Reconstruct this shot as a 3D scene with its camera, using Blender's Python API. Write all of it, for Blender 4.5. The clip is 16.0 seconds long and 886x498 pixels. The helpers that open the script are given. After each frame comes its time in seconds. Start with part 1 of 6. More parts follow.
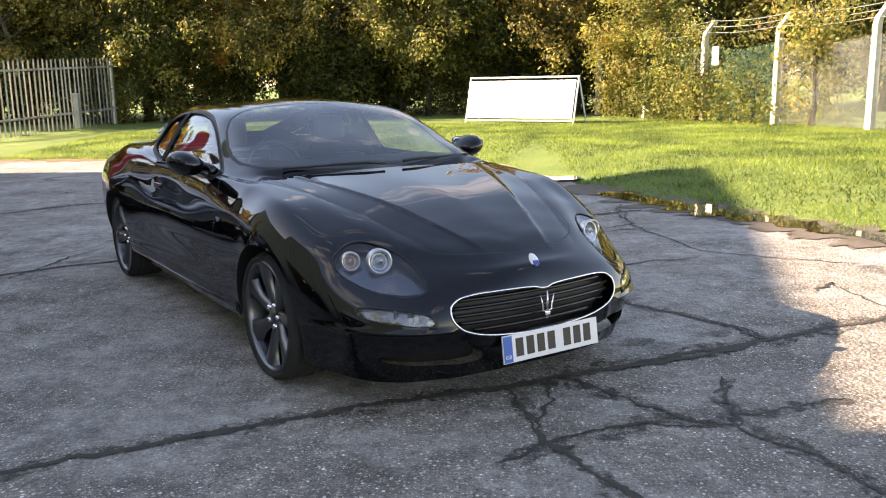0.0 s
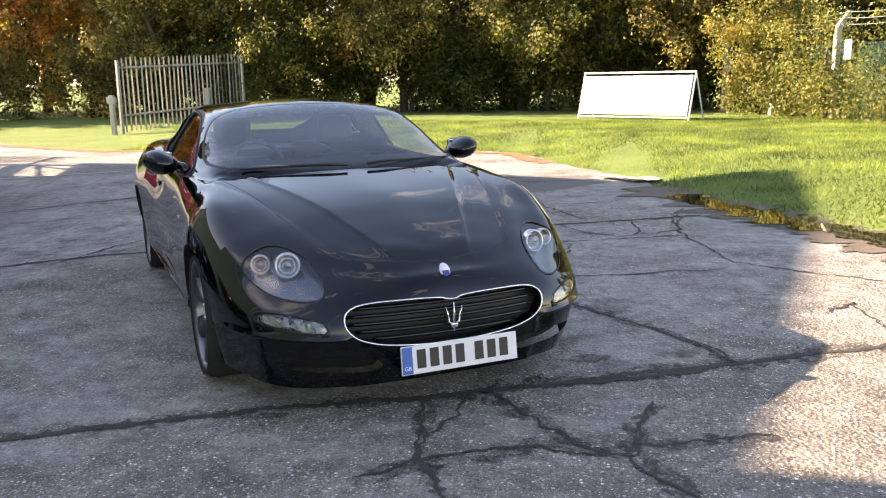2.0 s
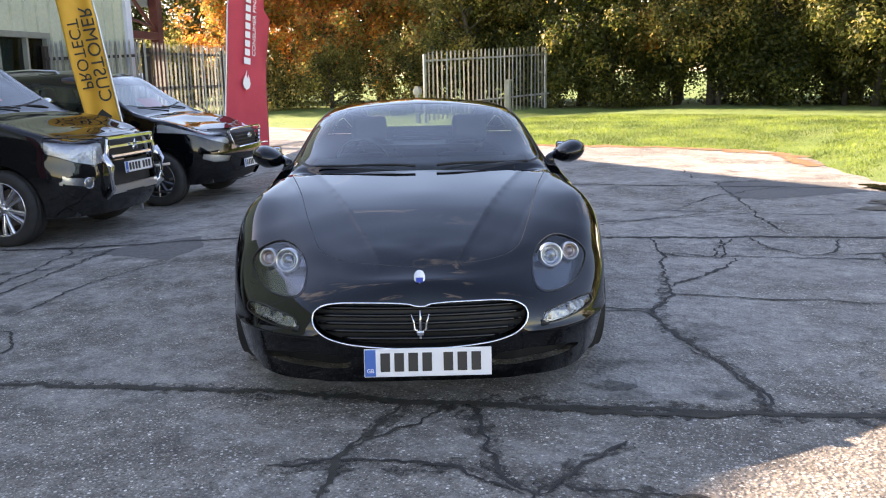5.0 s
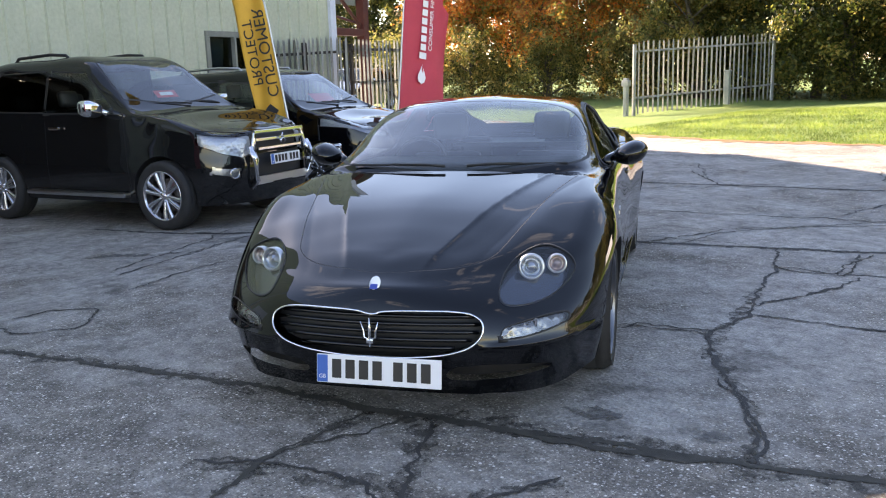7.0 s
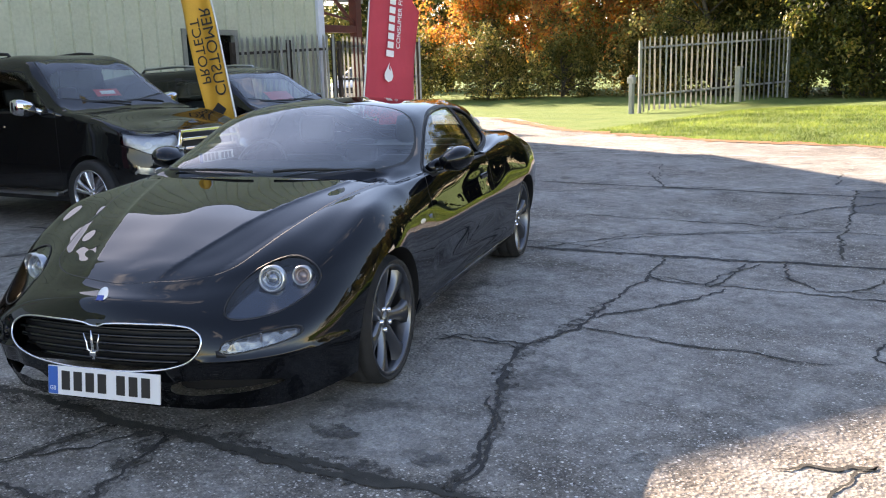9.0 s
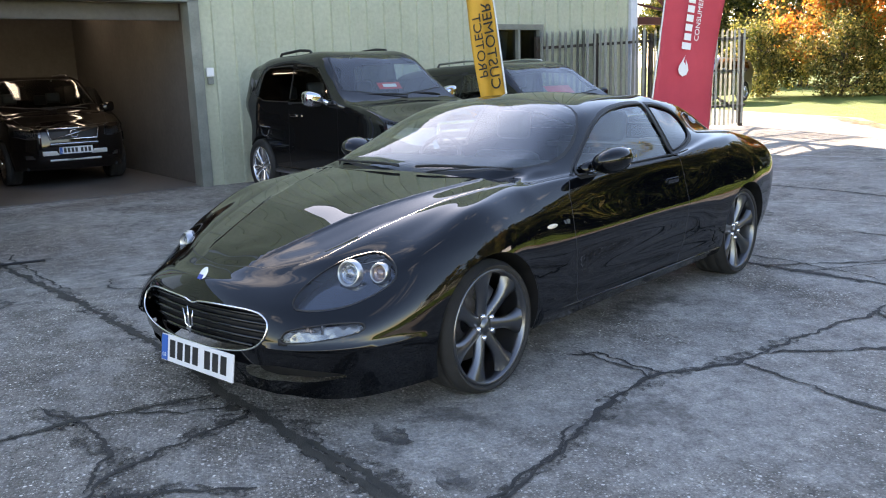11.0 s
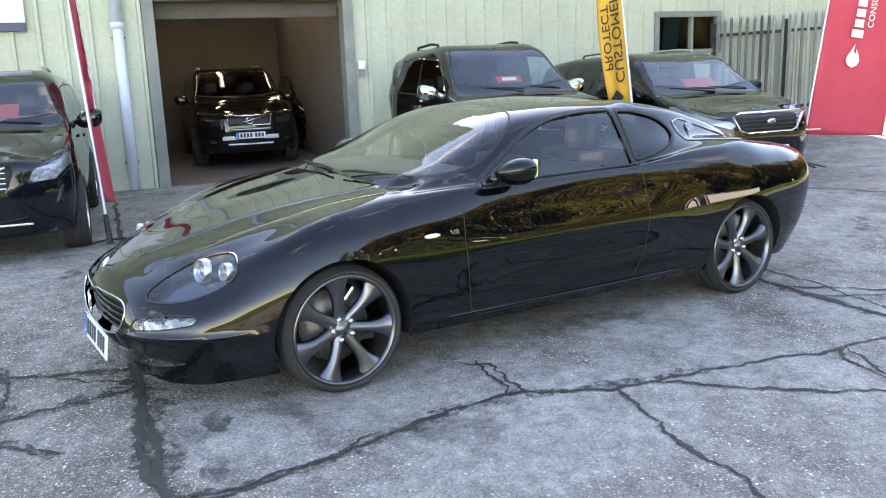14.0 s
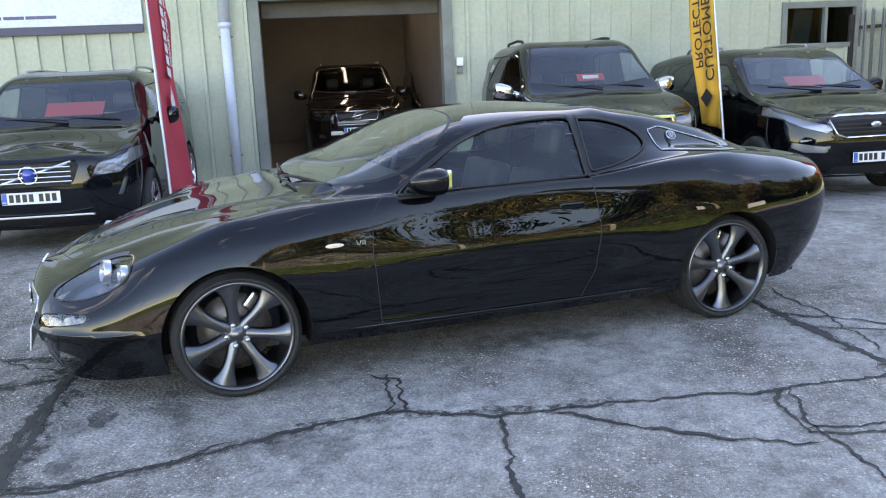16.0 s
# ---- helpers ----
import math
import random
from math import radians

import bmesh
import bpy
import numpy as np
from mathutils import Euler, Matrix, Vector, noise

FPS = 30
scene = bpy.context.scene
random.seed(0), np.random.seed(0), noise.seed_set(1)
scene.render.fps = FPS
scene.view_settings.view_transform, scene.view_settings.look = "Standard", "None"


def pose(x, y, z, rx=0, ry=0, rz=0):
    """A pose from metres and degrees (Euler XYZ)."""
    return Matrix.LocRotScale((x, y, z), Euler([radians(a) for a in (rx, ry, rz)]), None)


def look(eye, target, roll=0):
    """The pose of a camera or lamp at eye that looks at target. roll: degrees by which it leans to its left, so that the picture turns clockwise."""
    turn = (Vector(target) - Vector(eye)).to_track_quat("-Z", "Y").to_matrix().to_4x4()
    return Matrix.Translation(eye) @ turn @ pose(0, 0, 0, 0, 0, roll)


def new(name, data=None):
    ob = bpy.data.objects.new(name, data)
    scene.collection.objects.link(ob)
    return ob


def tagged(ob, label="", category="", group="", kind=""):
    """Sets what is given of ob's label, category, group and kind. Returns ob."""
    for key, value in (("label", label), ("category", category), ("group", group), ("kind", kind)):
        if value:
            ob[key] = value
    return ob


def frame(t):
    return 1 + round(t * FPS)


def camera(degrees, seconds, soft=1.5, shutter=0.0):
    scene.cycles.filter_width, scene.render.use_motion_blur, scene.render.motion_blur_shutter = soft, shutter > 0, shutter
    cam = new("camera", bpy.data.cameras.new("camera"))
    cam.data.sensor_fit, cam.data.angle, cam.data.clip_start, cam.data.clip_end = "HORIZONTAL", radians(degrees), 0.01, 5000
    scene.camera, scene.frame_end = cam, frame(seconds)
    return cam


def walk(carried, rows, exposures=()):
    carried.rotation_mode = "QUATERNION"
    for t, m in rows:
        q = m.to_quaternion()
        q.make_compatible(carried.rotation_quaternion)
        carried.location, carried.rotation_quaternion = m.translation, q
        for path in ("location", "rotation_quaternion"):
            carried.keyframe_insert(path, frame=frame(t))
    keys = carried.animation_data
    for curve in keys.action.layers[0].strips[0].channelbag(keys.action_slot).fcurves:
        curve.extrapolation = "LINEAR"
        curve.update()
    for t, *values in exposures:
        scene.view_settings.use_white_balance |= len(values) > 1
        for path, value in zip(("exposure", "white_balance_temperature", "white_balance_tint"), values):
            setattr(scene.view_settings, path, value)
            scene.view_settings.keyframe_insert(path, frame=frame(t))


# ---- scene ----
cam = camera(54.8, 16.0, 1.1)
PATH = [
    (0, (0.223, 0.452, 1.343), (0.196, 2.415, 0.962), -0.9),
    (0.5, (0.445, 0.533, 1.342), (0.327, 2.492, 0.957), -0.9),
    (1, (0.714, 0.521, 1.363), (0.527, 2.476, 0.981), -1.0),
    (1.5, (0.955, 0.541, 1.381), (0.687, 2.486, 0.997), -0.9),
    (2, (1.194, 0.632, 1.371), (0.837, 2.561, 0.981), -0.9),
    (2.5, (1.428, 0.686, 1.381), (0.841, 2.558, 0.995), -1.0),
    (3, (1.69, 0.732, 1.394), (0.898, 2.528, 1.01), -1.1),
    (3.2, (1.762, 0.74, 1.407), (0.944, 2.522, 1.016), -0.9),
    (5.3, (2.629, 1.358, 1.417), (1.505, 2.963, 1.014), -1.2),
    (5.5, (2.68, 1.468, 1.412), (1.514, 3.041, 1.006), -1.3),
    (6, (2.882, 1.657, 1.433), (1.594, 3.132, 1.027), -1.5),
    (6.5, (3.144, 1.858, 1.437), (1.719, 3.203, 1.037), -1.7),
    (7, (3.294, 2.067, 1.424), (1.815, 3.35, 1.017), -1.7),
    (7.5, (3.428, 2.337, 1.42), (1.938, 3.604, 1.007), -1.8),
    (8, (3.639, 2.588, 1.424), (2.135, 3.84, 1.012), -1.9),
    (8.2, (3.73, 2.7, 1.436), (2.221, 3.945, 1.023), -1.9),
    (10.3, (4.153, 3.753, 1.389), (2.397, 4.616, 0.978), -1.5),
    (10.5, (4.161, 3.866, 1.381), (2.355, 4.62, 0.97), -1.6),
    (11, (4.27, 4.155, 1.399), (2.375, 4.651, 0.995), -1.8),
    (11.5, (4.393, 4.452, 1.44), (2.467, 4.808, 1.038), -1.9),
    (12, (4.404, 4.733, 1.43), (2.473, 5.05, 1.018), -1.8),
    (12.5, (4.473, 4.991, 1.435), (2.527, 5.198, 1.024), -1.9),
    (13, (4.62, 5.29, 1.452), (2.663, 5.373, 1.045), -1.9),
    (13.5, (4.632, 5.572, 1.461), (2.676, 5.574, 1.046), -2.0),
    (14, (4.562, 5.868, 1.472), (2.608, 5.791, 1.05), -2.1),
    (14.5, (4.5, 6.208, 1.46), (2.555, 6.016, 1.037), -2.2),
    (15, (4.43, 6.52, 1.48), (2.5, 6.211, 1.056), -2.2),
    (15.5, (4.29, 6.818, 1.468), (2.377, 6.425, 1.04), -2.3),
    (16, (4.263, 7.118, 1.493), (2.368, 6.641, 1.069), -2.3),
]
EXPOSURES = [(0, 2.28, 8300, 22), (3.2, 2.3, 8100, 24), (5.5, 2.38, 7600, 23), (6.6, 2.46, 7500, 22), (8.2, 2.12, 7500, 21), (10.3, 2.3, 7400, 20), (12, 2.9, 7400, 18), (13.5, 3.25, 7700, 18), (15, 3.3, 7900, 23), (16, 2.95, 7400, 21)]
walk(cam, [(t, look(eye, target, roll)) for t, eye, target, roll in PATH], EXPOSURES)

# ---- light ----
SUN_AZ, SUN_EL = 177.5, 27.0
world = bpy.data.worlds.new("sky_world")
scene.world = world
world.use_nodes = True
wn = world.node_tree.nodes
sky = wn.new("ShaderNodeTexSky")
sky.sky_type, sky.sun_disc = "NISHITA", False
sky.sun_elevation, sky.sun_rotation = radians(SUN_EL), radians(90 - SUN_AZ)
sky.air_density, sky.dust_density = 1.0, 0.15
wn["Background"].inputs["Strength"].default_value = 0.1
# thin fair-weather cloud over the whole sky
wc, cl, cr, cm = wn.new("ShaderNodeTexCoord"), wn.new("ShaderNodeTexNoise"), wn.new("ShaderNodeMapRange"), wn.new("ShaderNodeMix")
cl.inputs["Scale"].default_value, cl.inputs["Detail"].default_value, cl.inputs["Roughness"].default_value, cl.inputs["Distortion"].default_value = 3.2, 8.0, 0.6, 0.5
cr.inputs["From Min"].default_value, cr.inputs["From Max"].default_value, cr.inputs["To Max"].default_value = 0.59, 0.68, 0.5
cm.data_type = "RGBA"
cm.inputs[7].default_value = (9.0, 8.9, 8.9, 1)
wl = world.node_tree.links
wl.new(wc.outputs["Generated"], cl.inputs["Vector"])
wl.new(cl.outputs["Fac"], cr.inputs["Value"])
wl.new(cr.outputs[0], cm.inputs[0])
wl.new(sky.outputs[0], cm.inputs[6])
wl.new(cm.outputs[2], wn["Background"].inputs["Color"])
sun_dir = Vector((math.cos(radians(SUN_EL)) * math.cos(radians(SUN_AZ)), math.cos(radians(SUN_EL)) * math.sin(radians(SUN_AZ)), math.sin(radians(SUN_EL))))
sun_data = bpy.data.lights.new("sun", "SUN")
sun_data.energy, sun_data.angle, sun_data.color = 5.0, radians(0.55), (1.0, 0.9, 0.76)
sun = new("sun", sun_data)
sun.matrix_basis = look(sun_dir * 60, (0, 0, 0))


# ---- materials ----
def material(name, base=(0.5, 0.5, 0.5), rough=0.5, metal=0.0, coat=0.0, spec=0.5):
    m = bpy.data.materials.new(name)
    m.use_nodes = True
    b = m.node_tree.nodes["Principled BSDF"]
    b.inputs["Base Color"].default_value = (*base, 1)
    b.inputs["Roughness"].default_value, b.inputs["Metallic"].default_value = rough, metal
    b.inputs["Coat Weight"].default_value, b.inputs["Coat Roughness"].default_value = coat, 0.03
    b.inputs["Specular IOR Level"].default_value = spec
    return m


def node(m, kind, **values):
    n = m.node_tree.nodes.new("ShaderNode" + kind)
    for key, value in values.items():
        n.inputs[key.replace("_", " ")].default_value = value
    return n


def link(m, a, b):
    m.node_tree.links.new(a, b)


def principled(m):
    return m.node_tree.nodes["Principled BSDF"]


def coords(m, which="Object"):
    return m.node_tree.nodes.new("ShaderNodeTexCoord").outputs[which]


def noise_tex(m, scale, detail=4.0, rough=0.55, vector=None):
    n = node(m, "TexNoise", Scale=scale, Detail=detail, Roughness=rough)
    link(m, vector if vector else coords(m), n.inputs["Vector"])
    return n.outputs["Fac"]


def ramp(m, fac, *stops):
    r = m.node_tree.nodes.new("ShaderNodeValToRGB")
    while len(r.color_ramp.elements) < len(stops):
        r.color_ramp.elements.new(0.5)
    for e, (at, colour) in zip(r.color_ramp.elements, stops):
        e.position, e.color = at, (*colour, 1)
    link(m, fac, r.inputs["Fac"])
    return r.outputs["Color"]


def mixed(m, fac, a, b, how="MIX"):
    x = m.node_tree.nodes.new("ShaderNodeMix")
    x.data_type, x.blend_type = "RGBA", how
    for value, socket in ((fac, x.inputs[0]), (a, x.inputs[6]), (b, x.inputs[7])):
        if isinstance(value, (int, float)):
            socket.default_value = value
        elif isinstance(value, tuple):
            socket.default_value = (*value, 1)
        else:
            link(m, value, socket)
    return x.outputs[2]


def bump(m, height, strength, distance=0.01, under=None):
    b = node(m, "Bump", Strength=strength, Distance=distance)
    link(m, height, b.inputs["Height"])
    if under:
        link(m, under, b.inputs["Normal"])
    link(m, b.outputs["Normal"], principled(m).inputs["Normal"])
    return b.outputs["Normal"]


def varied(name, dark, light, scale, rough=(0.5, 0.8), metal=0.0, relief=0.15, distance=0.004, fine=None):
    """A worn surface: two noises over its colour, its gloss and its relief."""
    m = material(name, light, 0.6, metal)
    v = coords(m)
    big, small = noise_tex(m, scale, 5, 0.6, v), noise_tex(m, fine or scale * 14, 3, 0.6, v)
    c = ramp(m, big, (0.32, dark), (0.68, light))
    c = mixed(m, 0.22, c, ramp(m, small, (0.3, tuple(k * 0.55 for k in light)), (0.7, tuple(min(1, k * 1.25) for k in light))))
    link(m, c, principled(m).inputs["Base Color"])
    r = node(m, "MapRange")
    r.inputs["To Min"].default_value, r.inputs["To Max"].default_value = rough
    link(m, big, r.inputs["Value"])
    link(m, r.outputs[0], principled(m).inputs["Roughness"])
    bump(m, small, relief, distance)
    return m


def clear_pane(name, tint, gloss=1.5):
    """Thin window glass: tinted see-through, mirrored by Fresnel."""
    m = bpy.data.materials.new(name)
    m.use_nodes = True
    n = m.node_tree.nodes
    n.remove(n["Principled BSDF"])
    t, g, f, x = n.new("ShaderNodeBsdfTransparent"), n.new("ShaderNodeBsdfGlossy"), n.new("ShaderNodeLayerWeight"), n.new("ShaderNodeMixShader")
    t.inputs[0].default_value = (*tint, 1)
    g.inputs["Roughness"].default_value = 0.015
    f.inputs["Blend"].default_value = 0.5
    p5, two = n.new("ShaderNodeMath"), n.new("ShaderNodeMath")
    p5.operation, p5.inputs[1].default_value = "POWER", 3.5
    two.operation, two.inputs[1].default_value, two.inputs[2].default_value = "MULTIPLY_ADD", 0.92, 0.032 * gloss
    link(m, f.outputs["Facing"], p5.inputs[0])
    link(m, p5.outputs[0], two.inputs[0])
    link(m, two.outputs[0], x.inputs[0])
    link(m, t.outputs[0], x.inputs[1])
    link(m, g.outputs[0], x.inputs[2])
    link(m, x.outputs[0], n["Material Output"].inputs[0])
    return m


def car_paint(name, base, dust=0.02):
    """Dark base coat under clear lacquer, with a trace of dust."""
    m = material(name, base, 0.5, 0.0, 1.0, 0.0)
    v = coords(m)
    r = node(m, "MapRange", From_Min=0.45, From_Max=0.8)
    r.inputs["To Min"].default_value, r.inputs["To Max"].default_value = 0.004, dust
    link(m, noise_tex(m, 2.5, 6, 0.7, v), r.inputs["Value"])
    link(m, r.outputs[0], principled(m).inputs["Coat Roughness"])
    link(m, mixed(m, noise_tex(m, 900, 1, 0.5, v), base, tuple(k * 1.8 for k in base)), principled(m).inputs["Base Color"])
    return m


BLACK_PAINT = car_paint("black_car_paint", (0.0012, 0.0014, 0.002), 0.012)
principled(BLACK_PAINT).inputs["Coat IOR"].default_value = 1.5
DARK_PAINT = car_paint("charcoal_car_paint", (0.006, 0.006, 0.0062), 0.05)
NAVY_PAINT = car_paint("blue_black_car_paint", (0.003, 0.0035, 0.005), 0.05)
BROWN_PAINT = car_paint("brown_black_car_paint", (0.006, 0.0045, 0.004), 0.05)
TRIM = material("black_rubber", (0.012, 0.012, 0.013), 0.55)
PLASTIC = varied("black_plastic", (0.012, 0.012, 0.013), (0.03, 0.03, 0.032), 8, (0.45, 0.7))
CHROME = material("chrome", (0.78, 0.78, 0.8), 0.08, 1.0)
SATIN = material("satin_silver", (0.55, 0.56, 0.58), 0.28, 1.0)
ALLOY = material("graphite_alloy", (0.155, 0.16, 0.17), 0.28, 1.0)
BRIGHT_ALLOY = material("silver_alloy", (0.6, 0.6, 0.62), 0.25, 1.0)
TYRE = varied("tyre_rubber", (0.012, 0.012, 0.012), (0.03, 0.029, 0.028), 14, (0.7, 0.9), relief=0.3)
IRON = varied("brake_iron", (0.12, 0.09, 0.07), (0.3, 0.28, 0.27), 20, (0.35, 0.6), 0.8)
PANE = clear_pane("car_glass", (0.70, 0.76, 0.74), 2.4)
DARK_PANE = clear_pane("privacy_glass", (0.10, 0.11, 0.11))
LENS = clear_pane("lamp_lens", (0.86, 0.88, 0.9), 2.2)
LAMP_BOWL = material("lamp_bowl", (0.115, 0.125, 0.145), 0.16, 0.8)
LAMP_GLASS = material("projector_glass", (.30, .33, .38), .12, .7, 1.0)
LAMP_AMBER = material("indicator_bulb", (.34, .25, .23), .2, .5, 1.0)
LAMP_BRIGHT = material("bright_lamp_reflector", (0.5, 0.51, 0.54), 0.38, 0.6)
LAMP_PALE = material("lamp_reflector", (0.3, 0.29, 0.27), 0.22, 0.9)
for m, scale, depth in ((LAMP_BOWL, 9, .006), (LAMP_BRIGHT, 26, .012), (LAMP_PALE, 30, .012), (LAMP_GLASS, 45, .006)):
    facets = node(m, "TexVoronoi", Scale=float(scale))
    link(m, coords(m), facets.inputs["Vector"])
    bump(m, facets.outputs["Distance"], .7, depth)
LEATHER = varied("dark_leather", (0.014, 0.014, 0.016), (0.03, 0.03, 0.033), 30, (0.4, 0.6), relief=0.3)
PLATE_WHITE = material("plate_white", (0.72, 0.72, 0.74), 0.3)
PLATE_BLUE = material("plate_blue", (0.02, 0.11, 0.42), 0.35)
PLATE_INK = material("plate_black", (0.012, 0.012, 0.014), 0.4)
AMBER = material("indicator_clear", (0.7, 0.62, 0.52), 0.18)
BADGE_BLUE = material("badge_blue", (0.02, 0.05, 0.32), 0.2, 0, 1.0)
WHITE = material("white_enamel", (0.78, 0.78, 0.78), 0.3, 0, 0.5)
STICKER_RED = material("sticker_red", (0.55, 0.05, 0.04), 0.4)


# ---- mesh tools ----
def thing(name, m, label, category, group="", kind=""):
    ob = new(name)
    ob.empty_display_size = 0.2
    ob.matrix_basis = m
    return tagged(ob, label, category, group, kind)


def from_lists(name, verts, faces, materials, parent=None, label="", smooth=True, slots=None):
    me = bpy.data.meshes.new(name)
    me.from_pydata([tuple(v) for v in verts], [], [tuple(f) for f in faces])
    for m in materials if isinstance(materials, (list, tuple)) else [materials]:
        me.materials.append(m)
    if smooth:
        me.polygons.foreach_set("use_smooth", [True] * len(me.polygons))
    if slots is not None:
        me.polygons.foreach_set("material_index", slots)
    ob = new(name, me)
    ob.parent = parent
    return tagged(ob, label)


def part(name, bm, materials, parent=None, label="", smooth=False):
    me = bpy.data.meshes.new(name)
    bm.to_mesh(me)
    bm.free()
    for m in materials if isinstance(materials, (list, tuple)) else [materials]:
        me.materials.append(m)
    if smooth:
        me.polygons.foreach_set("use_smooth", [True] * len(me.polygons))
    ob = new(name, me)
    ob.parent = parent
    return tagged(ob, label)


def share(ob, m, parent):
    """Another object on the same mesh."""
    twin = new(ob.name.split(".")[0], ob.data)
    twin.parent = parent
    twin.matrix_basis = m
    return twin


def box(sx, sy, sz, at=(0, 0, 0), bevel=0.0, turn=None, bm=None):
    own = bmesh.new()
    bmesh.ops.create_cube(own, size=1)
    for v in own.verts:
        v.co = Vector((v.co.x * sx, v.co.y * sy, v.co.z * sz))
    if bevel:
        bmesh.ops.bevel(own, geom=own.edges[:], offset=bevel, segments=2, affect="EDGES", profile=0.6)
    bmesh.ops.transform(own, matrix=Matrix.Translation(at) @ (turn.to_4x4() if turn else Matrix()), verts=own.verts)
    return join(bm, own)


def join(bm, own):
    if bm is None:
        return own
    me = bpy.data.meshes.new("tmp")
    own.to_mesh(me)
    own.free()
    bm.from_mesh(me)
    bpy.data.meshes.remove(me)
    return bm


def tube(path, radii, sides=10, bm=None, cap=True):
    """A round bar along a path."""
    own = bmesh.new()
    path = [Vector(p) for p in path]
    if not hasattr(radii, "__len__"):
        radii = [radii] * len(path)
    rings = []
    for i, p in enumerate(path):
        way = (path[min(i + 1, len(path) - 1)] - path[max(i - 1, 0)]).normalized()
        side = way.cross(Vector((0, 0, 1)))
        if side.length < 0.05:
            side = way.cross(Vector((0, 1, 0)))
        side.normalize()
        up = side.cross(way)
        rings.append([own.verts.new(p + radii[i] * (math.cos(a) * side + math.sin(a) * up)) for a in (2 * math.pi * k / sides for k in range(sides))])
    for a, b in zip(rings, rings[1:]):
        for k in range(sides):
            own.faces.new((a[k], a[(k + 1) % sides], b[(k + 1) % sides], b[k]))
    if cap:
        own.faces.new(rings[0][::-1]), own.faces.new(rings[-1])
    bmesh.ops.recalc_face_normals(own, faces=own.faces[:])
    return join(bm, own)


def lathe(profile, sides=48, axis="Y", bm=None):
    """Turns (radius, along) pairs round an axis."""
    own = bmesh.new()
    rings = []
    for r, h in profile:
        ring = []
        for k in range(sides):
            a = 2 * math.pi * k / sides
            c, s = r * math.cos(a), r * math.sin(a)
            ring.append(own.verts.new((c, h, s) if axis == "Y" else (c, s, h) if axis == "Z" else (h, c, s)))
        rings.append(ring)
    for a, b in zip(rings, rings[1:]):
        for k in range(sides):
            own.faces.new((a[k], a[(k + 1) % sides], b[(k + 1) % sides], b[k]))
    bmesh.ops.recalc_face_normals(own, faces=own.faces[:])
    return join(bm, own)


def slab(outline, depth, bm=None, m=None):
    """A flat outline (x, y) thickened along z."""
    own = bmesh.new()
    low = [own.verts.new((x, y, 0)) for x, y in outline]
    f = own.faces.new(low)
    ex = bmesh.ops.extrude_face_region(own, geom=[f])
    bmesh.ops.translate(own, vec=(0, 0, depth), verts=[v for v in ex["geom"] if isinstance(v, bmesh.types.BMVert)])
    bmesh.ops.recalc_face_normals(own, faces=own.faces[:])
    if m:
        bmesh.ops.transform(own, matrix=m, verts=own.verts)
    return join(bm, own)


def lettering(name, words, size, m, mat, parent, depth=0.002, mirror=False, label=""):
    cu = bpy.data.curves.new("letters", "FONT")
    cu.body, cu.size, cu.extrude, cu.align_x, cu.align_y = words, size, depth, "CENTER", "CENTER"
    tmp = new("letters", cu)
    me = bpy.data.meshes.new_from_object(tmp.evaluated_get(bpy.context.evaluated_depsgraph_get()))
    bpy.data.objects.remove(tmp)
    bpy.data.curves.remove(cu)
    if mirror:
        me.transform(Matrix.Diagonal((1, -1, 1, 1)))
        me.flip_normals()
    me.materials.clear()
    me.materials.append(mat)
    ob = new(name, me)
    ob.parent, ob.matrix_basis = parent, m
    return tagged(ob, label)


def akima(t, p, q):
    """Smooth curve through the rows of p at t, read at q."""
    t, p, q = np.asarray(t, float), np.asarray(p, float), np.asarray(q, float)
    d = np.diff(p, axis=0) / np.diff(t)[:, None]
    d = np.vstack([3 * d[0] - 2 * d[1], 2 * d[0] - d[1], d, 2 * d[-1] - d[-2], 3 * d[-1] - 2 * d[-2]])
    n = len(t)
    w1 = np.linalg.norm(d[3:n + 3] - d[2:n + 2], axis=1)[:, None] + 1e-9
    w2 = np.linalg.norm(d[1:n + 1] - d[0:n], axis=1)[:, None] + 1e-9
    s = (w1 * d[1:n + 1] + w2 * d[2:n + 2]) / (w1 + w2)
    i = np.clip(np.searchsorted(t, q, side="right") - 1, 0, n - 2)
    h = (t[i + 1] - t[i])[:, None]
    x = ((q - t[i])[:, None]) / h
    return (p[i] * (1 + 2 * x) * (1 - x) ** 2 + s[i] * h * x * (1 - x) ** 2 + p[i + 1] * x * x * (3 - 2 * x) + s[i + 1] * h * x * x * (x - 1))


def soft(pts, closed=True, n=6):
    """A smooth outline through a few points."""
    p = np.array(pts, float)
    if closed:
        p = np.vstack([p[-3:], p, p[:3]])
    t = np.concatenate([[0], np.cumsum(np.linalg.norm(np.diff(p, axis=0), axis=1))])
    a, b = (3, len(p) - 3) if closed else (0, len(p) - 1)
    q = np.concatenate([np.linspace(t[k], t[k + 1], n, endpoint=False) for k in range(a, b)])
    q = q if closed else np.append(q, t[-1])
    return [(float(x), float(y)) for x, y in akima(t, p, q)]


FLIP = np.array([1, -1, 1.0])


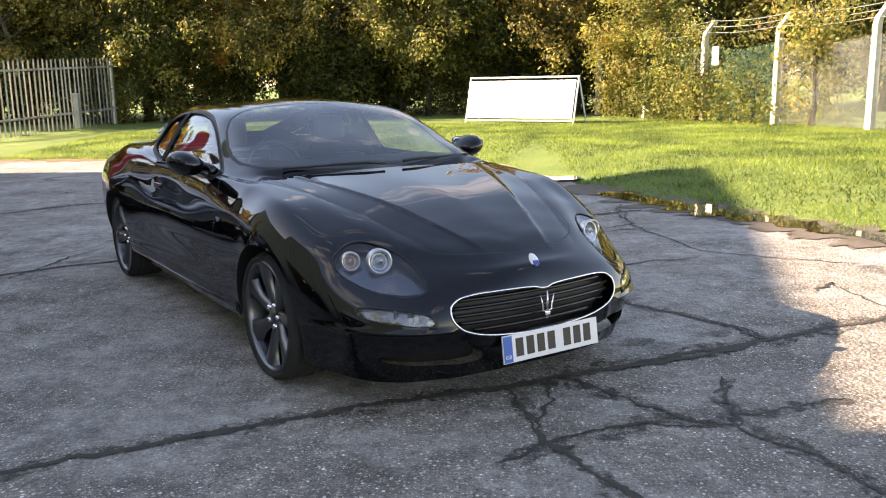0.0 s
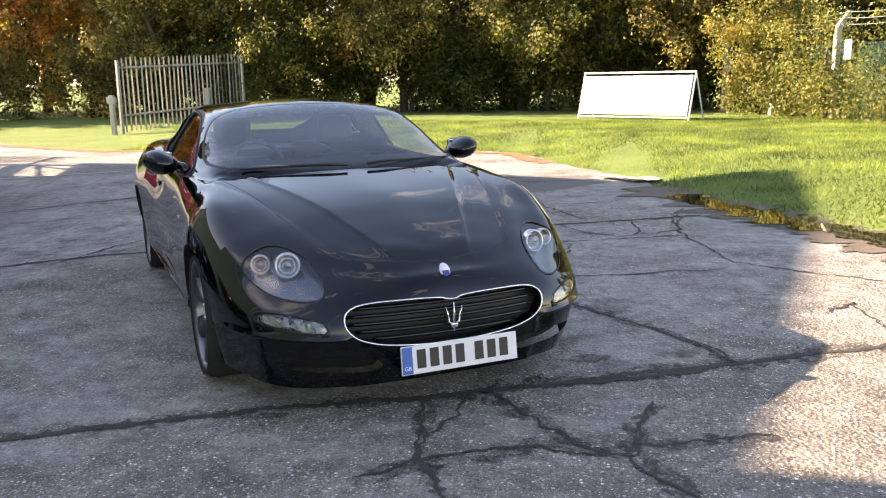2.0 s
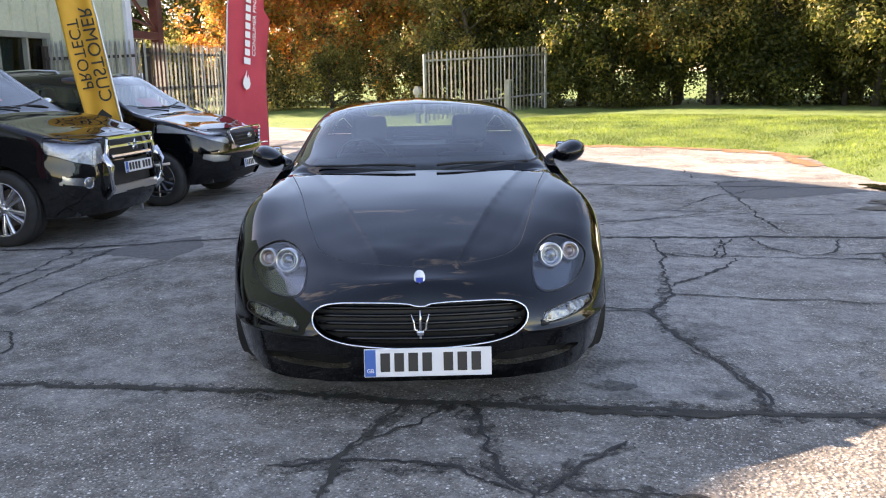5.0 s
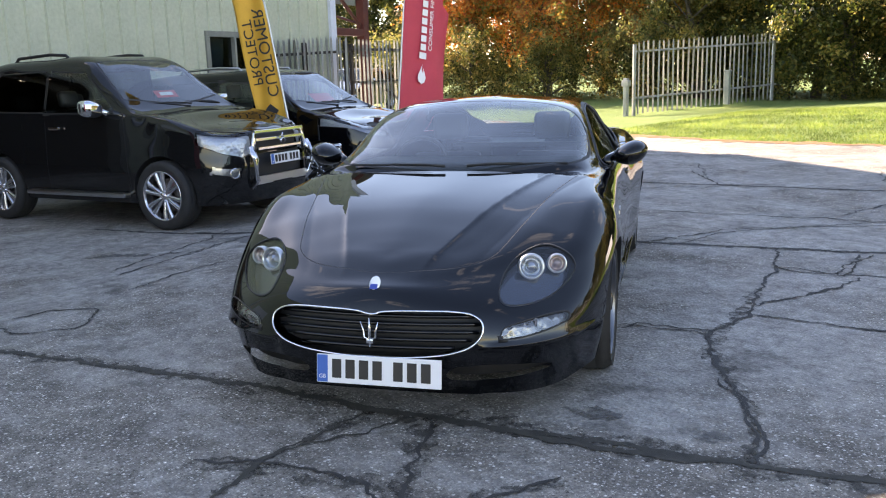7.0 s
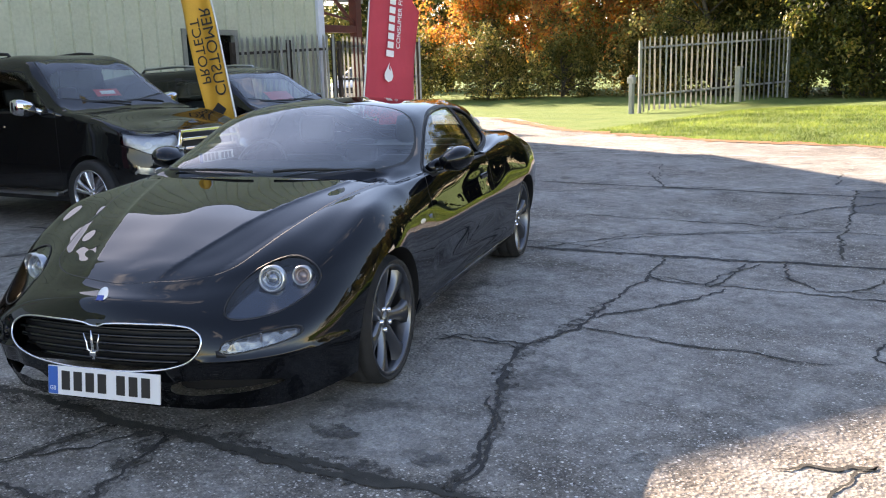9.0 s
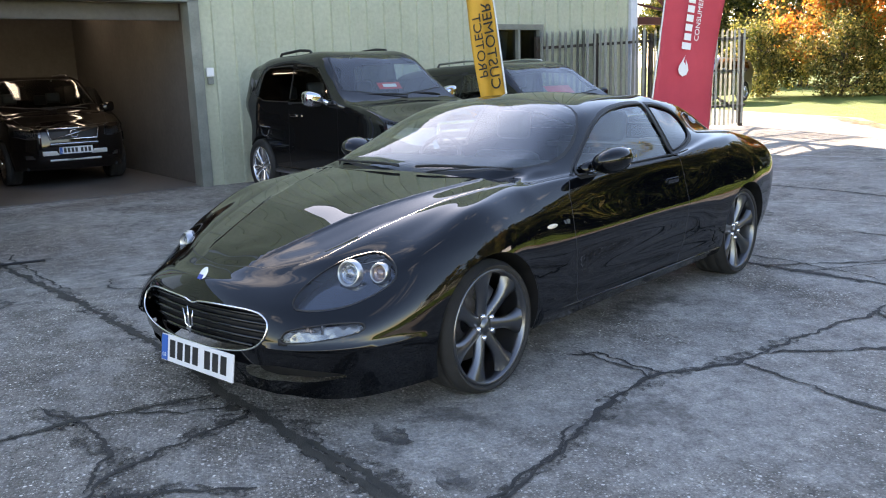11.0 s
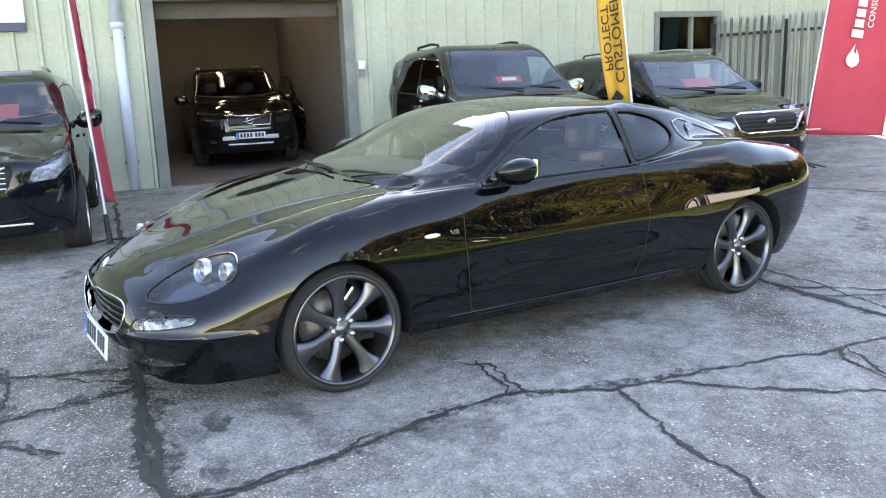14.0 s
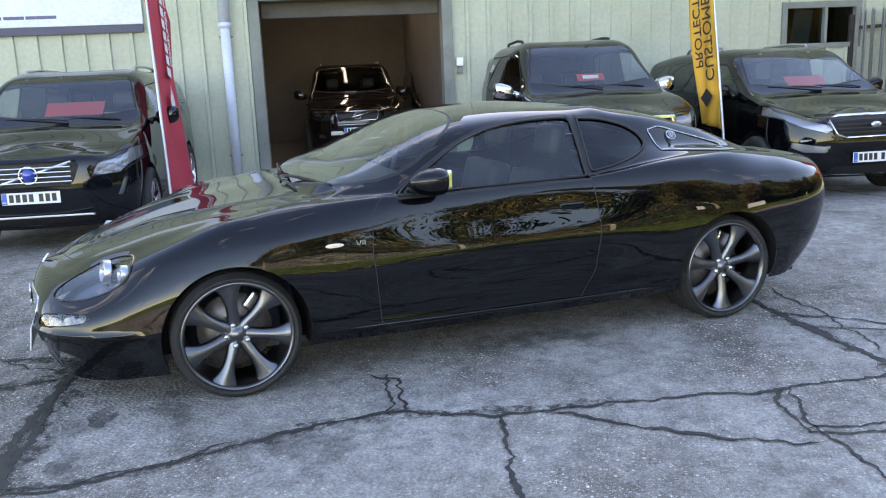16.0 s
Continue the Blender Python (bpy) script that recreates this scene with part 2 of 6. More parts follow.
def loft(lines, nu, nv):
    """One half of a car's skin, through lines that run from its nose round its side to its tail."""
    a = np.array(lines, float)
    a = np.concatenate([a[:, 1:2] * FLIP, a, a[:, -2:-1] * FLIP], axis=1)
    t = np.concatenate([[0], np.cumsum(np.linalg.norm(np.diff(a[2:], axis=1), axis=2).mean(0))])
    q = np.concatenate([np.linspace(t[k], t[k + 1], nu, endpoint=False) for k in range(1, len(t) - 2)] + [[t[-2]]])
    b = np.array([akima(t, line, q) for line in a])
    b = np.concatenate([b, b[-2:-1] * FLIP], axis=0)
    v = np.concatenate([[0], np.cumsum(np.linalg.norm(np.diff(b, axis=0), axis=2).mean(1))])
    r = np.concatenate([np.linspace(v[k], v[k + 1], nv, endpoint=False) for k in range(len(v) - 2)] + [[v[-2]]])
    g = np.stack([akima(v, b[:, k], r) for k in range(len(q))])
    g[0, :, 1], g[-1, :, 1], g[:, -1, 1] = 0, 0, 0
    bm = bmesh.new()
    rows = [[bm.verts.new(p) for p in row] for row in g]
    bm.faces.layers.int.new("tag")
    for i in range(len(rows) - 1):
        for k in range(len(rows[0]) - 1):
            bm.faces.new((rows[i][k], rows[i + 1][k], rows[i + 1][k + 1], rows[i][k + 1]))
    side = max(bm.faces, key=lambda f: f.calc_center_median().y)
    side.normal_update()
    if side.normal.y < 0:
        bmesh.ops.reverse_faces(bm, faces=bm.faces[:])
    return bm


def sd_poly(p, poly):
    """Signed distance of 2D points to a closed outline."""
    poly = np.asarray(poly, float)
    d, sign = np.full(len(p), 1e9), np.ones(len(p))
    for a, b in zip(poly, np.roll(poly, 1, axis=0)):
        e, w = b - a, p - a
        q = w - e * np.clip((w @ e) / (e @ e), 0, 1)[:, None]
        d = np.minimum(d, (q * q).sum(1))
        c1, c2, c3 = p[:, 1] >= a[1], p[:, 1] < b[1], e[0] * w[:, 1] > e[1] * w[:, 0]
        sign = np.where((c1 & c2 & c3) | (~c1 & ~c2 & ~c3), -sign, sign)
    return sign * np.sqrt(d)


AXES = {"side": ((0, 2), 1), "top": ((0, 1), 2), "front": ((1, 2), 0)}


def zone(view, outline, beyond, grow=0.0):
    (i, k), depth = AXES[view]

    def f(p):
        return np.maximum(sd_poly(p[:, (i, k)], outline) - grow, beyond - p[:, depth])
    return f


def disc(x, z, r, beyond):
    return lambda p: np.maximum(np.hypot(p[:, 0] - x, p[:, 2] - z) - r, beyond - p[:, 1])


def cut(bm, f, at=0.0):
    """Splits the faces along the line where f passes the value at."""
    bm.verts.index_update()
    val = f(np.array([v.co for v in bm.verts])) - at
    val = np.where(np.abs(val) < 2e-5, 2e-5, val)
    fresh = set()
    for e in [e for e in bm.edges if val[e.verts[0].index] * val[e.verts[1].index] < 0]:
        a, b = e.verts
        va, vb = val[a.index], val[b.index]
        _, v = bmesh.utils.edge_split(e, a, va / (va - vb))
        fresh.add(v)
    for face in {fc for v in fresh for fc in v.link_faces}:
        pair = [v for v in face.verts if v in fresh]
        if len(pair) == 2:
            try:
                bmesh.utils.face_split(face, pair[0], pair[1])
            except ValueError:
                pass
    bm.verts.index_update()


def label_faces(bm, f, low, high, tag, of=(0,)):
    layer = bm.faces.layers.int["tag"]
    faces = list(bm.faces)
    val = f(np.array([fc.calc_center_median() for fc in faces]))
    for fc, x in zip(faces, val):
        if low < x < high and fc[layer] in of:
            fc[layer] = tag


def taken(bm, tags, side=0, push=0.0, shift=(0, 0, 0)):
    """Vertices and faces of some tags: side 1 the left half, -1 the mirrored one, 0 both."""
    layer = bm.faces.layers.int["tag"]
    verts, faces, slots, index = [], [], [], {}

    def vert(v, flip):
        key = (v.index, flip and abs(v.co.y) > 1e-5)
        if key not in index:
            c = v.co + v.normal * push + Vector(shift)
            index[key] = len(verts)
            verts.append((c.x, -c.y if flip else c.y, c.z))
        return index[key]

    for flip in ((False,), (True,), (False, True))[{1: 0, -1: 1, 0: 2}[side]]:
        for f in bm.faces:
            if f[layer] in tags:
                ids = [vert(v, flip) for v in f.verts]
                faces.append(ids[::-1] if flip else ids)
                slots.append(tags.index(f[layer]))
    return verts, faces, slots


# ---- cars ----
from mathutils.bvhtree import BVHTree
GAP, CUT_OUT, TRIMMED = 90, 99, 91


def wheel_set(style):
    """The meshes of one wheel, built about its own axle (y outward)."""
    r, rim, w = style["radius"], style["rim"], style["width"]
    h = w / 2
    root = new("wheel_pattern")
    part("tyre", lathe([(rim - 0.01, -h + 0.01), (rim + 0.012, -h), (r - 0.02, -h - 0.004), (r, -h + 0.03), (r, -h + 0.055), (r - 0.006, -h + 0.06), (r, -h + 0.066), (r + 0.001, -0.02), (r - 0.006, -0.015), (r + 0.001, -0.01), (r, h - 0.066), (r - 0.006, h - 0.06), (r, h - 0.055),
                        (r - 0.004, h - 0.025), (r - 0.025, h + 0.003), ((r + rim) / 2, h + 0.008), (rim + 0.012, h), (rim - 0.01, h - 0.012)], 56), TYRE, root, smooth=True)
    bm = lathe([(rim - 0.006, -h), (rim + 0.004, h - 0.02), (rim + 0.004, h - 0.004), (rim - 0.004, h + 0.002), (rim - 0.012, h - 0.004), (rim - 0.02, h - 0.03), (rim - 0.03, -h + 0.02)], 56)
    n, hub = style["spokes"], style["hub"]
    face = h - style["dish"]
    fan = [2 * math.pi * k / n for k in range(n)]
    if style.get("twin"):
        fan = [a + d for a in fan for d in (-.19, .19)]
    for a in fan:
        own = bmesh.new()
        rows = []
        for s in range(11):
            q = s / 10
            rad = hub * 0.6 + (rim - 0.012 - hub * 0.6) * q
            half = style["spoke_in"] + (style["spoke_out"] - style["spoke_in"]) * q ** 2.4
            if style.get("flare"):
                half = .0245 + .010 * (1 - q) ** 3 + style["flare"] * q ** 4
            y = face + 0.012 * math.sin(q * math.pi) * style.get("bow", 1) + (h - 0.014 - face) * q ** 2
            tw = style.get("twist", 0) * q
            ridge = 0.010 * (1 - q * 0.6)
            row = []
            for side, drop in ((-1, 0.03), (-0.8, 0.004), (0.0, -ridge * style.get("crown", 1)), (0.8, 0.004), (1, 0.03)):
                row.append(own.verts.new((rad * math.cos(a) - (side * half + tw * rad) * math.sin(a), y - drop, rad * math.sin(a) + (side * half + tw * rad) * math.cos(a))))
            rows.append(row)
        for p, q2 in zip(rows, rows[1:]):
            for i in range(4):
                own.faces.new((p[i], p[i + 1], q2[i + 1], q2[i]))
        bmesh.ops.recalc_face_normals(own, faces=own.faces[:])
        bm = join(bm, own)
    part("rim", bm, style["metal"], root, smooth=True)
    hubm = lathe([(0.001, face + 0.016), (0.03, face + 0.014), (0.034, face + 0.004), (hub * 0.6, face + 0.004), (hub, face - 0.004), (hub, face - 0.04)], 32)
    part("hub", hubm, style["metal"], root, smooth=True)
    for k in range(5):
        a = 2 * math.pi * k / 5 + 0.3
        own = lathe([(0.001, face + 0.02), (0.011, face + 0.018), (0.014, face + 0.002)], 8)
        bmesh.ops.translate(own, vec=(0.052 * math.cos(a), 0, 0.052 * math.sin(a)), verts=own.verts)
        part("wheel_bolt", own, CHROME, root, smooth=True)
    part("brake_disc", lathe([(0.05, -0.02), (rim * 0.68, -0.02), (rim * 0.68, -0.045), (0.05, -0.045)], 40), IRON, root, smooth=True)
    part("brake_caliper", box(rim * 0.34, 0.07, 0.09, (-rim * 0.52, -0.02, rim * 0.30), 0.012, Matrix.Rotation(0.5, 3, "Y")), SATIN, root)
    return root


def add_wheels(car, style, axles, half_track):
    root = wheel_set(style)
    kids = list(root.children)
    for k, (x, z) in enumerate(axles):
        for side in (1, -1):
            hub = new("wheel")
            hub.parent = car
            hub.matrix_basis = pose(x, side * half_track, z, 0, style.get("turn", 20) * (k + 1) * side, 0 if side > 0 else 180)
            for o in kids:
                twin = new(o.name.split(".")[0], o.data)
                twin.parent = hub
    for o in kids + [root]:
        bpy.data.objects.remove(o)


def plate(car, x, y, z, tilt=-6, width=0.53, height=0.118):
    """White number plate: blue strip, and plain bars for the characters."""
    m = pose(x, y, z, 0, tilt, 0)
    base = part("number_plate", box(0.008, width, height, bevel=0.003), PLATE_WHITE, car, "white number plate with a blue strip and dark bars")
    base.matrix_basis = m
    part("blue_strip", box(0.003, 0.045, height * 0.94, (0.0045, -width / 2 + 0.026, 0)), PLATE_BLUE, base)
    lettering("country_letters", "GB", height * .2, pose(.0062, -width / 2 + .026, -height * .28, 90, 0, 90), PLATE_WHITE, base, .0004)
    for k in range(7):
        at = -width / 2 + 0.088 + k * 0.058 + (0.03 if k > 3 else 0)
        part("dark_bar", box(0.003, 0.040, height * 0.66, (0.0048, at, 0.002), 0.001), PLATE_INK, base)


def seat(car, x, y, z, back=0.62, mat=LEATHER):
    s = part("seat", box(0.5, 0.48, 0.16, (0.05, 0, 0.08), 0.05), mat, car)
    s.matrix_basis = pose(x, y, z)
    part("backrest", box(0.15, 0.48, back, (-0.22, 0, back / 2 + 0.08), 0.055, Matrix.Rotation(radians(-14), 3, "Y")), mat, s, smooth=True)
    part("headrest", box(0.10, 0.25, 0.19, (-0.36, 0, back + 0.24), 0.045, Matrix.Rotation(radians(-10), 3, "Y")), mat, s, smooth=True)


def mirror_shell(car, x, y, z, size=(0.17, 0.25, 0.15), mat=None, arm=0.12, square=1.0):
    """Both door mirrors: a rounded pod tapering to its foot, with a real mirror."""
    for side in (1, -1):
        own = bmesh.new()
        bmesh.ops.create_uvsphere(own, u_segments=24, v_segments=14, radius=0.5)
        for v in own.verts:
            px, py, pz = (math.copysign(abs(2 * c) ** square / 2, c) for c in v.co)
            if px < -0.16:
                px = -0.16 + (px + 0.16) * 0.15
            taper = 1 - 0.38 * max(0, -py + 0.1)
            v.co = Vector((px * size[0] * 1.25, py * size[1], pz * size[2] * taper + (0.5 - py) * -0.035))
        for v in own.verts:
            v.co.y *= side
        if side < 0:
            bmesh.ops.reverse_faces(own, faces=own.faces[:])
        pod = part("door_mirror", own, mat, car, smooth=True)
        pod.matrix_basis = pose(x, side * y, z)
        part("mirror_arm", tube([(-0.01, -side * size[1] * 0.34, -0.03), (0.04, -side * size[1] * 0.6, -0.05), (0.075, -side * (size[1] * 0.5 + arm), -0.075)], [0.03, 0.026, 0.035], 10), mat, pod, smooth=True)
        part("mirror_glass", box(0.004, size[1] * 0.68, size[2] * 0.66, (-0.045 * size[0] / 0.17, 0, -0.005), 0.012), CHROME, pod)


def wiper(car, p0, p1, lift=0.018):
    a, b = Vector(p0), Vector(p1)
    up = Vector((0, 0, lift))
    w = part("wiper", tube([a, a.lerp(b, .2) + up, a.lerp(b, .55) + up], [0.008, 0.007, 0.005], 8), TRIM, car, smooth=True)
    part("wiper_blade", tube([a.lerp(b, .12) + up * .4, a.lerp(b, .55) + up * .6, b + up * .3], 0.006, 6), TRIM, w)


def skin(car, spec, paint):
    """Cuts the lofted half skin into body, panels, panes and lamps, and mirrors it."""
    bm = loft(spec["lines"], spec.get("nu", 9), spec.get("nv", 6))
    layer = bm.faces.layers.int["tag"]
    if spec.get("shape"):
        spec["shape"](bm)
    tree = BVHTree.FromBMesh(bm)
    for x, z, r in spec["arches"]:
        f = disc(x, z, r, 0.45)
        cut(bm, f)
        label_faces(bm, f, -9, 0, CUT_OUT)
    tag, made = 1, []
    for name, view, outline, beyond, grow, how in spec["zones"]:
        f = zone(view, outline, beyond, grow)
        if how["kind"] == "panel":
            cut(bm, f, 0.0022), cut(bm, f, -0.0022)
            label_faces(bm, f, -0.0022, 0.0022, GAP)
            label_faces(bm, f, -9, -0.0022, tag)
        else:
            if how.get("trim"):
                cut(bm, f, how["trim"])
            cut(bm, f)
            if how.get("trim"):
                label_faces(bm, f, 0, how["trim"], GAP if how["kind"] == "pane" else 200 + tag, (0, GAP) + tuple(how.get("of", ())))
            label_faces(bm, f, -9, 0, tag, (0, GAP) + tuple(how.get("of", ())))
        made.append((tag, name, how))
        tag += 1
    bm.normal_update()
    bm.verts.index_update()
    v, fc, sl = taken(bm, (0, GAP))
    body = from_lists("body", v, fc, (paint, TRIM), car, slots=sl)
    # rolled arch edges
    for (x, z, r), side in ((arch, side) for arch in spec["arches"] for side in (1, -1)):
        lips, last = bmesh.new(), None
        for k in range(61):
            a = math.pi * (1.12 - 1.24 * k / 60)
            hit = tree.ray_cast(Vector((x + r * math.cos(a), 3, z + r * math.sin(a))), Vector((0, -1, 0)))[0]
            if hit is None or hit.y < .5:
                last = None
                continue
            row = [lips.verts.new((hit.x, side * (hit.y - d), hit.z)) for d in (.001, .16, .48)]
            if last:
                for i in (0, 1):
                    lips.faces.new((last[i], last[i + 1], row[i + 1], row[i]))
            last = row
        bmesh.ops.recalc_face_normals(lips, faces=lips.faces[:])
        part("arch_lip", lips, PLASTIC if spec.get("plastic_arch") else TRIM, car, smooth=True)
    for tag, name, how in made:
        sides = (0,) if how.get("whole") else (1, -1)
        for s in sides:
            v, fc, sl = taken(bm, (tag,), s, how.get("push", 0.0))
            if not fc:
                continue
            kind = how["kind"]
            if kind in ("panel", "pane", "plain"):
                ob = from_lists(name, v, fc, how["mat"], car, how.get("label", ""))
            if kind == "pane":
                ob.visible_shadow = True
            if kind == "lamp":
                ob = from_lists(name, v, fc, LENS, car, how.get("label", ""))
                v2, f2, _ = taken(bm, (tag,), s, -how.get("deep", 0.03))
                from_lists("lamp_bowl", v2, f2, how.get("mat", LAMP_BOWL), ob)
            if kind == "recess":
                v2, f2, _ = taken(bm, (tag,), s, 0, how.get("deep", (-0.07, 0, 0)))
                ob = from_lists(name, v2, f2, how["mat"], car, how.get("label", ""))
            if kind in ("recess", "lamp", "plain") and how.get("trim"):
                v3, f3, _ = taken(bm, (200 + tag,), s, 0.003)
                ring = from_lists(how.get("ring", "surround"), v3, f3, how.get("ring_mat", CHROME), car)
                sol = ring.modifiers.new("thick", "SOLIDIFY")
                sol.thickness, sol.offset = how.get("ring_thick", 0.01), 1.0
    bm.free()
    return body



def rim_tube(car, spec, name, view, outline, radius, mat, both=True, out=0.0):
    """A thin bar laid along an outline on the car's skin."""
    bm = loft(spec["lines"], spec.get("nu", 9), spec.get("nv", 6))
    if spec.get("shape"):
        spec["shape"](bm)
    tree = BVHTree.FromBMesh(bm)
    bm.free()
    pts = []
    loop = [Vector(p) for p in outline]
    for a, b in zip(loop, loop[1:] + loop[:1]):
        n = max(1, int((b - a).length / .02))
        for k in range(n):
            p = a.lerp(b, k / n)
            if view == "front":
                hit = tree.ray_cast(Vector((6, abs(p.x), p.y)), Vector((-1, 0, 0)))[0]
                c = Vector((hit.x + out, p.x, p.y)) if hit else None
            else:
                hit = tree.ray_cast(Vector((p.x, 3, p.y)), Vector((0, -1, 0)))[0]
                c = Vector((p.x, hit.y + out, p.y)) if hit else None
            if c:
                pts.append(c)
    even = [(pts[i - 1] + pts[i] * 2 + pts[(i + 1) % len(pts)]) / 4 for i in range(len(pts))]
    for side in (1, -1) if view == "side" else (1,):
        line = [Vector((p.x, p.y * side, p.z)) for p in even]
        part(name, tube(line + line[:1], radius, 8, cap=False), mat, car, smooth=True)


# the black coupe
COUPE = pose(-0.681, 5.907, 0, 0, 0, -55.96)
coupe = thing("sports_coupe", COUPE, "glossy black two-door sports coupe parked on cracked concrete", "car")
coupe_lines = [
    [(2.2, 0, 0.125), (2.17, 0.48, 0.125), (1.965, 0.745, 0.125), (1.71, 0.845, 0.15), (1.37, 0.875, 0.18), (1.05, 0.871, 0.197), (0.985, 0.87, 0.2), (0.92, 0.87, 0.199), (0.6, 0.87, 0.195), (0.1, 0.86, 0.19), (-0.45, 0.86, 0.19), (-0.95, 0.88, 0.2), (-1.37, 0.89, 0.21), (-1.75, 0.84, 0.19), (-2, 0.7, 0.22), (-2.13, 0.38, 0.22), (-2.165, 0, 0.22)],
    [(2.285, 0, 0.27), (2.24, 0.48, 0.27), (2.015, 0.77, 0.27), (1.73, 0.875, 0.29), (1.37, 0.915, 0.32), (1.05, 0.906, 0.329), (0.985, 0.905, 0.33), (0.92, 0.904, 0.33), (0.6, 0.9, 0.33), (0.1, 0.895, 0.33), (-0.45, 0.9, 0.33), (-0.95, 0.925, 0.34), (-1.37, 0.94, 0.36), (-1.75, 0.9, 0.36), (-2.08, 0.76, 0.37), (-2.25, 0.39, 0.37), (-2.29, 0, 0.37)],
    [(2.305, 0, 0.41), (2.25, 0.47, 0.41), (2.015, 0.77, 0.425), (1.735, 0.88, 0.47), (1.37, 0.932, 0.54), (1.05, 0.917, 0.54), (0.985, 0.915, 0.54), (0.92, 0.913, 0.54), (0.6, 0.905, 0.54), (0.1, 0.9, 0.54), (-0.45, 0.905, 0.55), (-0.95, 0.93, 0.57), (-1.37, 0.95, 0.59), (-1.75, 0.92, 0.6), (-2.135, 0.785, 0.6), (-2.325, 0.4, 0.6), (-2.365, 0, 0.6)],
    [(2.275, 0, 0.525), (2.2, 0.43, 0.515), (1.955, 0.715, 0.53), (1.7, 0.845, 0.62), (1.37, 0.905, 0.7), (1.05, 0.892, 0.717), (0.985, 0.889, 0.721), (0.92, 0.887, 0.723), (0.6, 0.875, 0.735), (0.1, 0.87, 0.74), (-0.45, 0.875, 0.755), (-0.95, 0.9, 0.78), (-1.37, 0.915, 0.79), (-1.75, 0.875, 0.8), (-2.135, 0.738, 0.775), (-2.29, 0.38, 0.775), (-2.33, 0, 0.775)],
    [(2.23, 0, 0.58), (2.135, 0.37, 0.575), (1.925, 0.635, 0.605), (1.68, 0.755, 0.71), (1.37, 0.79, 0.822), (1.05, 0.799, 0.849), (0.985, 0.801, 0.855), (0.92, 0.806, 0.857), (0.6, 0.828, 0.864), (0.1, 0.842, 0.86), (-0.45, 0.848, 0.87), (-0.95, 0.842, 0.918), (-1.37, 0.8, 0.942), (-1.75, 0.7, 0.91), (-2.09, 0.61, 0.856), (-2.24, 0.34, 0.848), (-2.28, 0, 0.848)],
    [(2.203, 0, 0.588), (2.107, 0.343, 0.594), (1.909, 0.574, 0.636), (1.671, 0.676, 0.729), (1.37, 0.714, 0.824), (1, 0.735, 0.872), (0.94, 0.74, 0.873), (0.88, 0.745, 0.874), (0.6, 0.775, 0.885), (0.1, 0.79, 0.882), (-0.45, 0.795, 0.892), (-0.95, 0.775, 0.94), (-1.37, 0.725, 0.957), (-1.75, 0.64, 0.908), (-2.045, 0.528, 0.854), (-2.197, 0.292, 0.841), (-2.237, 0, 0.841)],
    [(2.17, 0, 0.598), (2.072, 0.31, 0.618), (1.89, 0.5, 0.674), (1.66, 0.58, 0.752), (1.37, 0.62, 0.826), (0.93, 0.665, 0.88), (0.875, 0.675, 0.886), (0.82, 0.69, 0.905), (0.6, 0.73, 0.925), (0.1, 0.725, 1.01), (-0.45, 0.72, 1.02), (-0.95, 0.69, 1), (-1.37, 0.62, 0.965), (-1.75, 0.55, 0.905), (-2.015, 0.45, 0.86), (-2.155, 0.25, 0.85), (-2.195, 0, 0.85)],
    [(2.1, 0, 0.622), (1.992, 0.24, 0.6466), (1.83, 0.36, 0.7006), (1.62, 0.42, 0.7646), (1.37, 0.46, 0.8146), (1, 0.49, 0.862), (0.945, 0.505, 0.869), (0.885, 0.525, 0.922), (0.6, 0.62, 1.01), (0.1, 0.585, 1.175), (-0.45, 0.575, 1.195), (-0.95, 0.55, 1.165), (-1.37, 0.49, 1.075), (-1.75, 0.42, 0.94), (-1.965, 0.34, 0.87), (-2.085, 0.18, 0.86), (-2.125, 0, 0.86)],
    [(2.03, 0, 0.6378), (1.932, 0.14, 0.668), (1.79, 0.19, 0.713), (1.6, 0.22, 0.768), (1.37, 0.24, 0.812), (1.035, 0.255, 0.861), (0.98, 0.26, 0.868), (0.92, 0.265, 0.922), (0.55, 0.32, 1.075), (0.05, 0.31, 1.23), (-0.45, 0.31, 1.238), (-0.95, 0.29, 1.195), (-1.37, 0.26, 1.1), (-1.72, 0.22, 0.955), (-1.915, 0.18, 0.88), (-2.005, 0.1, 0.87), (-2.035, 0, 0.87)],
    [(2, 0, 0.6465), (1.902, 0, 0.682), (1.77, 0, 0.724), (1.58, 0, 0.777), (1.37, 0, 0.817), (1.04, 0, 0.863), (0.985, 0, 0.871), (0.925, 0, 0.925), (0.5, 0, 1.095), (0, 0, 1.248), (-0.45, 0, 1.255), (-0.95, 0, 1.205), (-1.37, 0, 1.11), (-1.7, 0, 0.965), (-1.885, 0, 0.885), (-1.965, 0, 0.875), (-1.995, 0, 0.87)],
]
half_grille = [(0, .478)] + soft([(.022, .481), (.05, .491), (.16, .496), (.30, .494), (.385, .485), (.438, .46), (.452, .425), (.436, .383), (.385, .345), (.28, .318), (0, .303)], False, 4)
grille_edge = [(-.05, .494)] + half_grille + [(-.3, .303), (-.3, .5)]


def smooth_step(q):
    q = min(1, max(0, q))
    return q * q * (3 - 2 * q)


